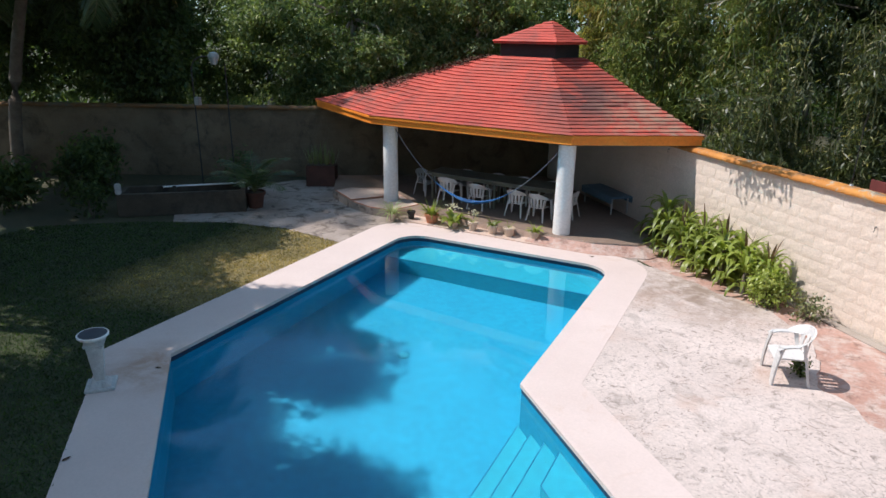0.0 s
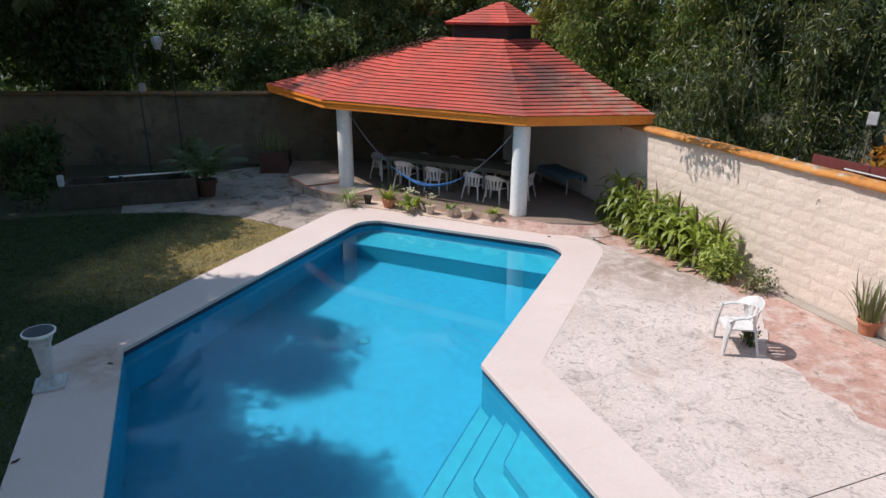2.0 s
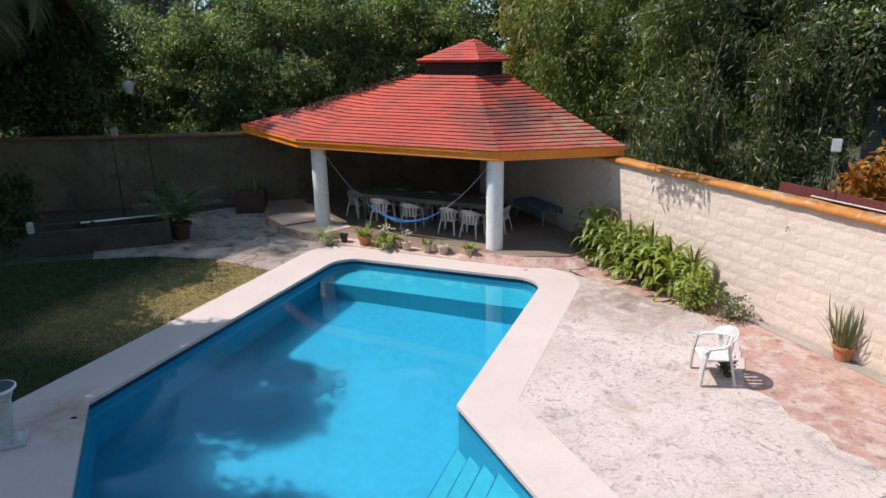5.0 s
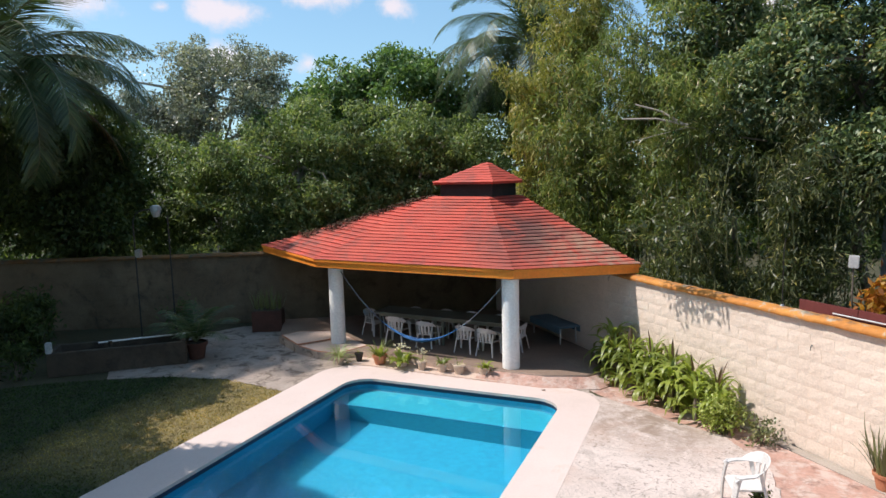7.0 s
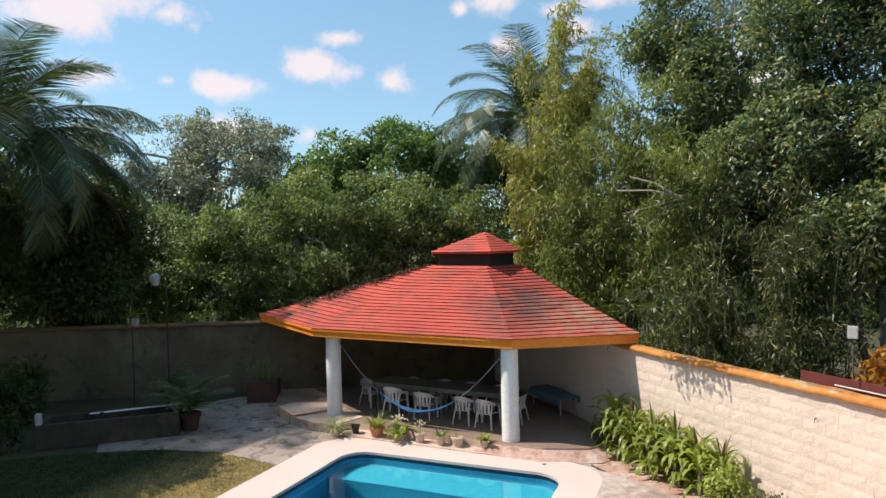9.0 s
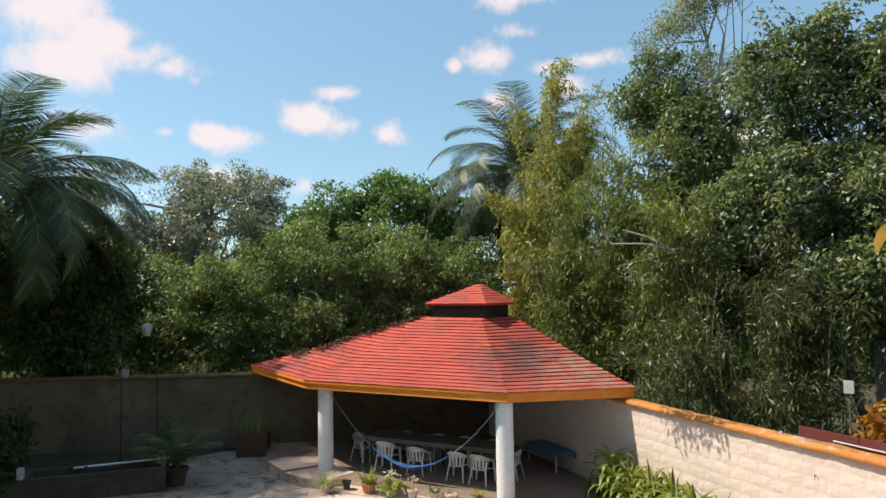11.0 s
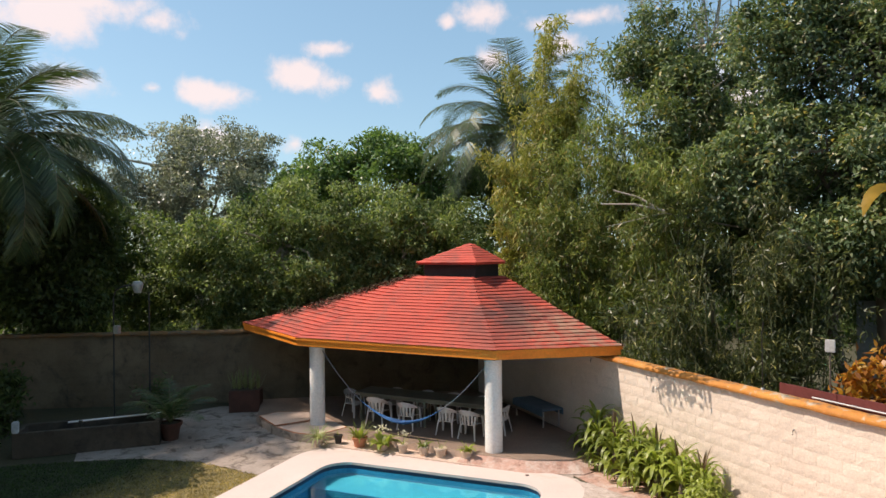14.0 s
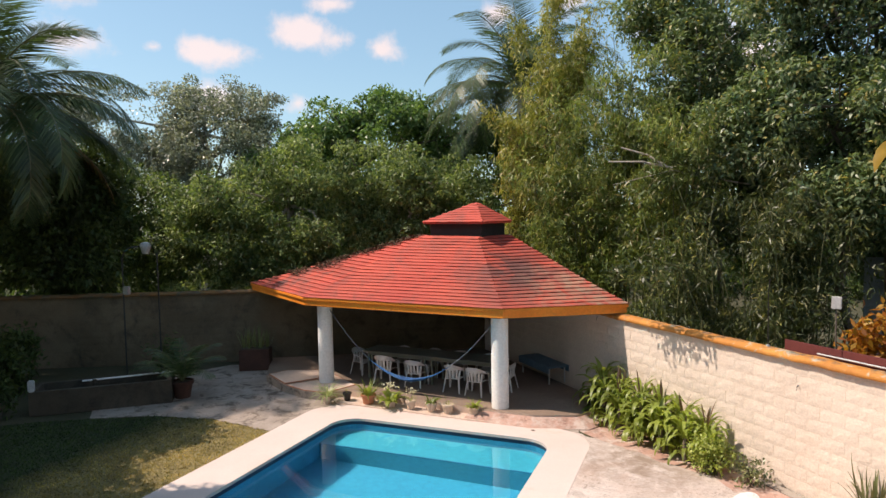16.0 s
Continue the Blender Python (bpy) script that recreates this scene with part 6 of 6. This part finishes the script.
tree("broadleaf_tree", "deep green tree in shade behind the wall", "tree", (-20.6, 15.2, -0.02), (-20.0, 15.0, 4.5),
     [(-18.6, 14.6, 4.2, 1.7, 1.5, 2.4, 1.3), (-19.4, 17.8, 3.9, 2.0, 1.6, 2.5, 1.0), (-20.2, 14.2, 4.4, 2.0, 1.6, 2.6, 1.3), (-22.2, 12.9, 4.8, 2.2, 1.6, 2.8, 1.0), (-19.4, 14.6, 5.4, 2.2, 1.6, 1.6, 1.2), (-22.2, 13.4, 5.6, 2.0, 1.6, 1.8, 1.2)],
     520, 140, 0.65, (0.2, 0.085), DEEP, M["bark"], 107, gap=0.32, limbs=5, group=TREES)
# trees out of view west of the garden, placed to cast its shade
tree("broadleaf_tree", "unseen dense shade tree added west of the lawn", "tree", (-19.0, 7.4, -0.02), (-18.8, 7.6, 6.5),
     [(-18.8, 9.0, 6.8, 2.2, 2.0, 2.2, 1.0), (-17.6, 5.2, 7.0, 2.4, 2.0, 2.2, 1.2), (-21.8, 10.4, 8.0, 2.4, 2.4, 2.4, 0.9), (-21.0, 7.6, 8.0, 2.8, 2.8, 2.6, 1.0), (-18.6, 3.2, 7.0, 2.6, 2.6, 2.2, 1.0), (-15.7, 7.95, 6.3, 1.8, 1.6, 0.9, 1.3), (-14.9, 5.0, 6.3, 1.5, 1.2, 0.8, 0.9), (-14.55, 6.30, 6.4, 0.95, 0.70, 0.4, 0.65), (-17.5, 7.0, 6.6, 1.8, 1.6, 1.0, 1.1)],
     900, 95, 0.55, (0.22, 0.11), DEEP, M["bark"], 108, gap=0.34, limbs=14, radius=0.3, group=TREES)
tree("broadleaf_tree", "unseen shade tree added beside the pool lawn", "tree", (-13.4, 3.6, -0.02), (-13.2, 3.9, 6.0),
     [(-11.2, 5.2, 7.0, 0.75, 0.60, 0.5, 0.38), (-12.9, 5.6, 7.0, 0.7, 0.8, 0.5, 0.4), (-11.7, 6.15, 7.0, 0.8, 0.35, 0.4, 0.22), (-12.1, 5.0, 7.0, 0.5, 0.5, 0.4, 0.05), (-13.3, 4.3, 7.0, 1.2, 1.1, 0.7, 1.0), (-11.9, 3.2, 7.0, 1.3, 0.9, 0.7, 1.1), (-9.6, 3.3, 7.0, 0.7, 0.5, 0.5, 0.30), (-10.6, 2.2, 7.2, 1.5, 1.0, 0.8, 1.1), (-13.4, 1.6, 6.8, 1.8, 1.4, 1.0, 1.2), (-11.0, 0.2, 7.2, 2.0, 1.5, 1.0, 1.2), (-9.6, -1.2, 7.4, 1.6, 1.4, 1.2, 0.8)],
     620, 84, 0.42, (0.16, 0.075), DEEP, M["bark"], 109, gap=0.47, limbs=10, group=TREES)

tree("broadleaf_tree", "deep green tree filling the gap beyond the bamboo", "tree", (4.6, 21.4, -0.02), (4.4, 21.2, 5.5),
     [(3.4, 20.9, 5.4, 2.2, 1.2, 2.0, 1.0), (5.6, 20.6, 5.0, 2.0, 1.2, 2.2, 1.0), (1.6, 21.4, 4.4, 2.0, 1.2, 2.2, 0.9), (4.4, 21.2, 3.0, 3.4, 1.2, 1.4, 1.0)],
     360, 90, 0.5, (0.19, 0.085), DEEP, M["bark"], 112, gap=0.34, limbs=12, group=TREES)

# far woods that close the horizon
rng = np.random.default_rng(300)
pts = []
for i in range(8600):
    a = radians(rng.uniform(-180, 180))
    r = rng.uniform(34, 46)
    top = 6.2 + 1.8 * noise.noise(Vector((a * 7, 0, 0.5))) + 0.8 * noise.noise(Vector((a * 23, 0, 2.5)))
    pts.append((-r * math.sin(a), r * math.cos(a), top * rng.uniform(0.0, 1.0) ** 1.4))
c = np.repeat(np.array(pts), 16, 0)
at = c + rng.normal(size=c.shape) * 0.5
v, f = leaf_quads(rng, at, rng.normal(size=c.shape) + np.array([0, 0, -0.2]), 0.42, 0.22)
tagged(mesh_np("far_woods", v, f, DEEP), "dark green woods in the distance", "woods", kind="stuff")

# slender feathery tree that tops the rest
tree("broadleaf_tree", "slender feathery pale-leaved tree above the bamboo", "tree", (0.6, 21.2, -0.02), (0.4, 21.0, 12.0),
     [(0.6, 20.9, 13.6, 0.9, 0.9, 0.9, 0.8), (0.0, 20.9, 12.6, 1.2, 1.0, 0.9, 1.0), (0.7, 20.8, 11.4, 1.2, 1.0, 1.2, 1.0), (-1.1, 20.8, 11.8, 0.7, 0.7, 0.8, 0.5)],
     230, 30, 0.42, (0.13, 0.036), FEATHERY, M["pale_bark"], 111, gap=0.46, shell=0.6, limbs=22, radius=0.09, group=TREES)
# bare branches and a leaning trunk among the leaves
bt2 = thing("bare_tree", pose(3.6, 16.4, -0.02), "leaning dark trunk with bare pale branches", "tree", TREES)
o = Vector((3.6, 16.4, -0.02))
bm = bmesh.new()
tube(bm, [Vector(p) - o for p in ((3.6, 16.8, -0.02), (2.9, 16.6, 2.6), (3.05, 16.5, 4.0), (3.25, 16.5, 4.7), (3.65, 16.5, 5.9), (3.6, 16.6, 7.2))], [0.13, 0.10, 0.09, 0.08, 0.06, 0.03], 9)
smooth(part("trunk", bm, M["bark"], bt2))
for line in (((3.2, 16.6, 4.5), (1.6, 17.6, 4.9), (0.2, 17.4, 5.2), (-0.6, 16.2, 5.35), (-2.0, 16.3, 5.05)), ((-0.6, 16.2, 5.35), (-1.2, 16.3, 5.75), (-1.8, 16.3, 5.95)), ((-0.6, 16.2, 5.4), (-1.3, 16.2, 5.58), (-2.1, 16.3, 5.62)), ((3.2, 16.5, 4.6), (3.7, 15.6, 5.0), (4.2, 15.4, 5.4)), ((3.0, 16.5, 3.9), (2.4, 15.6, 4.4), (1.9, 15.2, 4.9))):
    bm = bmesh.new()
    tube(bm, [Vector(p) - o for p in line], [0.035 - 0.007 * i for i in range(len(line))], 6)
    part("branch", bm, M["pale_bark"], bt2, "bare pale branch")

# bamboo spray over the wall by the pavilion, added to cast leaf shadows
rng = np.random.default_rng(91)
sp = thing("bamboo_spray", pose(0.1, 14.1, -0.02), "thin bamboo culm added over the garden wall to shadow it", "bamboo")
path = [Vector((0, 0, 0)), Vector((-0.05, -0.1, 2.2)), Vector((-0.45, -0.6, 3.3)), Vector((-1.05, -1.2, 3.6)), Vector((-1.5, -1.7, 3.3))]
bm = bmesh.new()
tube(bm, path, [0.018, 0.015, 0.011, 0.007, 0.004], 6)
part("culm", bm, M["culm"], sp)
at = []
for k in range(30):
    w = k / 29
    # twigs hanging in a row high over the coping
    q = Vector((-1.75 + 1.05 * w + rng.normal() * 0.08, -0.99 - 1.05 * w + rng.normal() * 0.08, 3.14 + abs(rng.normal()) * 0.12))
    for _ in range(int(rng.integers(6, 17))):
        at.append((q.x + rng.normal() * 0.06, q.y + rng.normal() * 0.06, q.z + rng.normal() * 0.09))
at = np.array(at)
v, f = leaf_quads(rng, at, rng.normal(size=at.shape) * 0.5 + np.array([0, 0, -0.3]), 0.14, 0.05, 0.15)
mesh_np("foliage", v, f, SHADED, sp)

# banana plant whose yellowed leaf shows among the trees
YELLOW = leafy("yellowed_banana_leaf", (0.26, 0.16, 0.03), (0.36, 0.23, 0.05), (0.46, 0.31, 0.08), rough=0.4)
bp = thing("banana_plant", pose(4.45, 14.9, -0.02), "tall banana plant with yellowed and green leaves", "plant")
bm = bmesh.new()
tube(bm, [(0, 0, 0), (0.02, 0, 2.4), (-0.05, 0.02, 4.4), (-0.12, 0.03, 5.4)], [0.16, 0.13, 0.10, 0.05], 10)
smooth(part("stem", bm, M["culm"], bp))
for turn, z, length, wide, bend, lean, mat, says in ((205, 5.2, 1.8, 0.95, 130, 55, YELLOW, "large yellowed leaf"), (228, 5.1, 1.6, 0.75, 130, 48, YELLOW, "torn yellow leaf"),
                                                     (20, 5.35, 1.9, 0.50, 90, 74, GREEN, ""), (100, 5.35, 1.8, 0.50, 80, 80, GREEN, ""), (300, 5.2, 1.7, 0.45, 110, 60, GREEN, "")):
    ob = shared("leaf", blade("banana_leaf", length, wide, bend, mat, 9, fold=0.22, lean=lean), bp, pose(-0.1, 0.02, z, 0, 0, turn))
    if says:
        ob["label"] = says

# croton bush beyond the wall
bush("croton_bush", "orange and yellow croton bush beyond the wall", "shrub", (3.05, 12.6, -0.02),
     [(2.9, 12.5, 2.0, 0.55, 0.5, 0.75, 1), (3.6, 12.2, 2.0, 0.6, 0.5, 0.75, 1), (3.2, 12.4, 1.1, 0.7, 0.5, 0.9, 0.6)], 200, 12, 0.10, (0.16, 0.07), CROTON, 61, 12)
# potted palm and shade plants in front of the left wall
th = thing("areca_palm", pose(-11.85, 12.1, 0), "feathery areca palm in a dark red pot", "plant")
pot(th, clay(0.26, 0.42), M["dark_brick"], "dark red clay pot")
rng = np.random.default_rng(55)
for k in range(15):
    pts, v, f = frond(rng, 1.35, k * 137.5, 80 - 3 * k, 75, PALM, leaflets=22, leaf_len=0.34, hang=0.45)
    ob = mesh_np("frond", v + np.array([0, 0, 0.4]), f, PALM, th)
    bm = bmesh.new()
    tube(bm, [Vector(p) + Vector((0, 0, 0.4)) for p in pts], [0.012 * (1 - 0.8 * i / 14) + 0.002 for i in range(15)], 5)
    part("midrib", bm, M["culm"], ob)
bush("shade_shrub", "dark leafy shrub in the shade by the tank", "shrub", (-14.6, 9.4, 0), [(-14.6, 9.4, 0.6, 0.4, 0.4, 0.5, 1)], 34, 9, 0.12, (0.16, 0.06), DEEP, 62, 9)
for k, (x, y, h) in enumerate(((-16.6, 10.8, 1.0), (-17.6, 11.8, 1.3), (-17.0, 9.0, 1.0))):
    bush("shade_shrub", "dark broad-leaved shrub in deep shade", "shrub", (x, y, -0.02), [(x, y, h * 0.6, 0.75, 0.7, h * 0.6, 1)], 100, 11, 0.14, (0.22, 0.08), DEEP, 70 + k, 8)
bush("shade_shrub", "dark leafy shrub against the shaded wall", "shrub", (-14.2, 13.9, 0), [(-14.2, 13.9, 0.6, 0.5, 0.4, 0.5, 1)], 45, 9, 0.12, (0.16, 0.05), DEEP, 63, 9)

# brown leaves fallen on the pool's coping
LITTER = bpy.data.meshes.new("fallen_leaf")
bm = bmesh.new()
pts = [(-0.07, 0, 0.004), (-0.03, 0.03, 0.016), (0.03, 0.026, 0.014), (0.08, 0.0, 0.022), (0.03, -0.028, 0.012), (-0.03, -0.03, 0.018), (0.0, 0.0, 0.003)]
q = [bm.verts.new(p) for p in pts]
for k in range(6):
    bm.faces.new((q[k], q[6], q[(k + 1) % 6]))
bmesh.ops.solidify(bm, geom=list(bm.faces), thickness=0.002)
bm.to_mesh(LITTER)
bm.free()
LITTER.materials.append(M["litter"])
for x, y, a in ((-7.07, 5.02, 20), (-6.3, 3.2, 80), (-3.1, 12.5, 200)):
    lf = new("fallen_leaf", LITTER)
    lf.matrix_basis = pose(x, y, 0.013, 0, 0, a) @ Matrix.Scale(0.7, 4)
    tagged(lf, "curled dry brown leaf fallen on the coping", "leaf", "fallen leaves on the coping")

# ---- split-face blocks of the sunlit wall, one by one ----
for i, (x, z) in enumerate(near):
    shared("block", BLOCKS[(i * 5 + int(z * 10)) % len(BLOCKS)], wall_r, pose(x, 0, z))
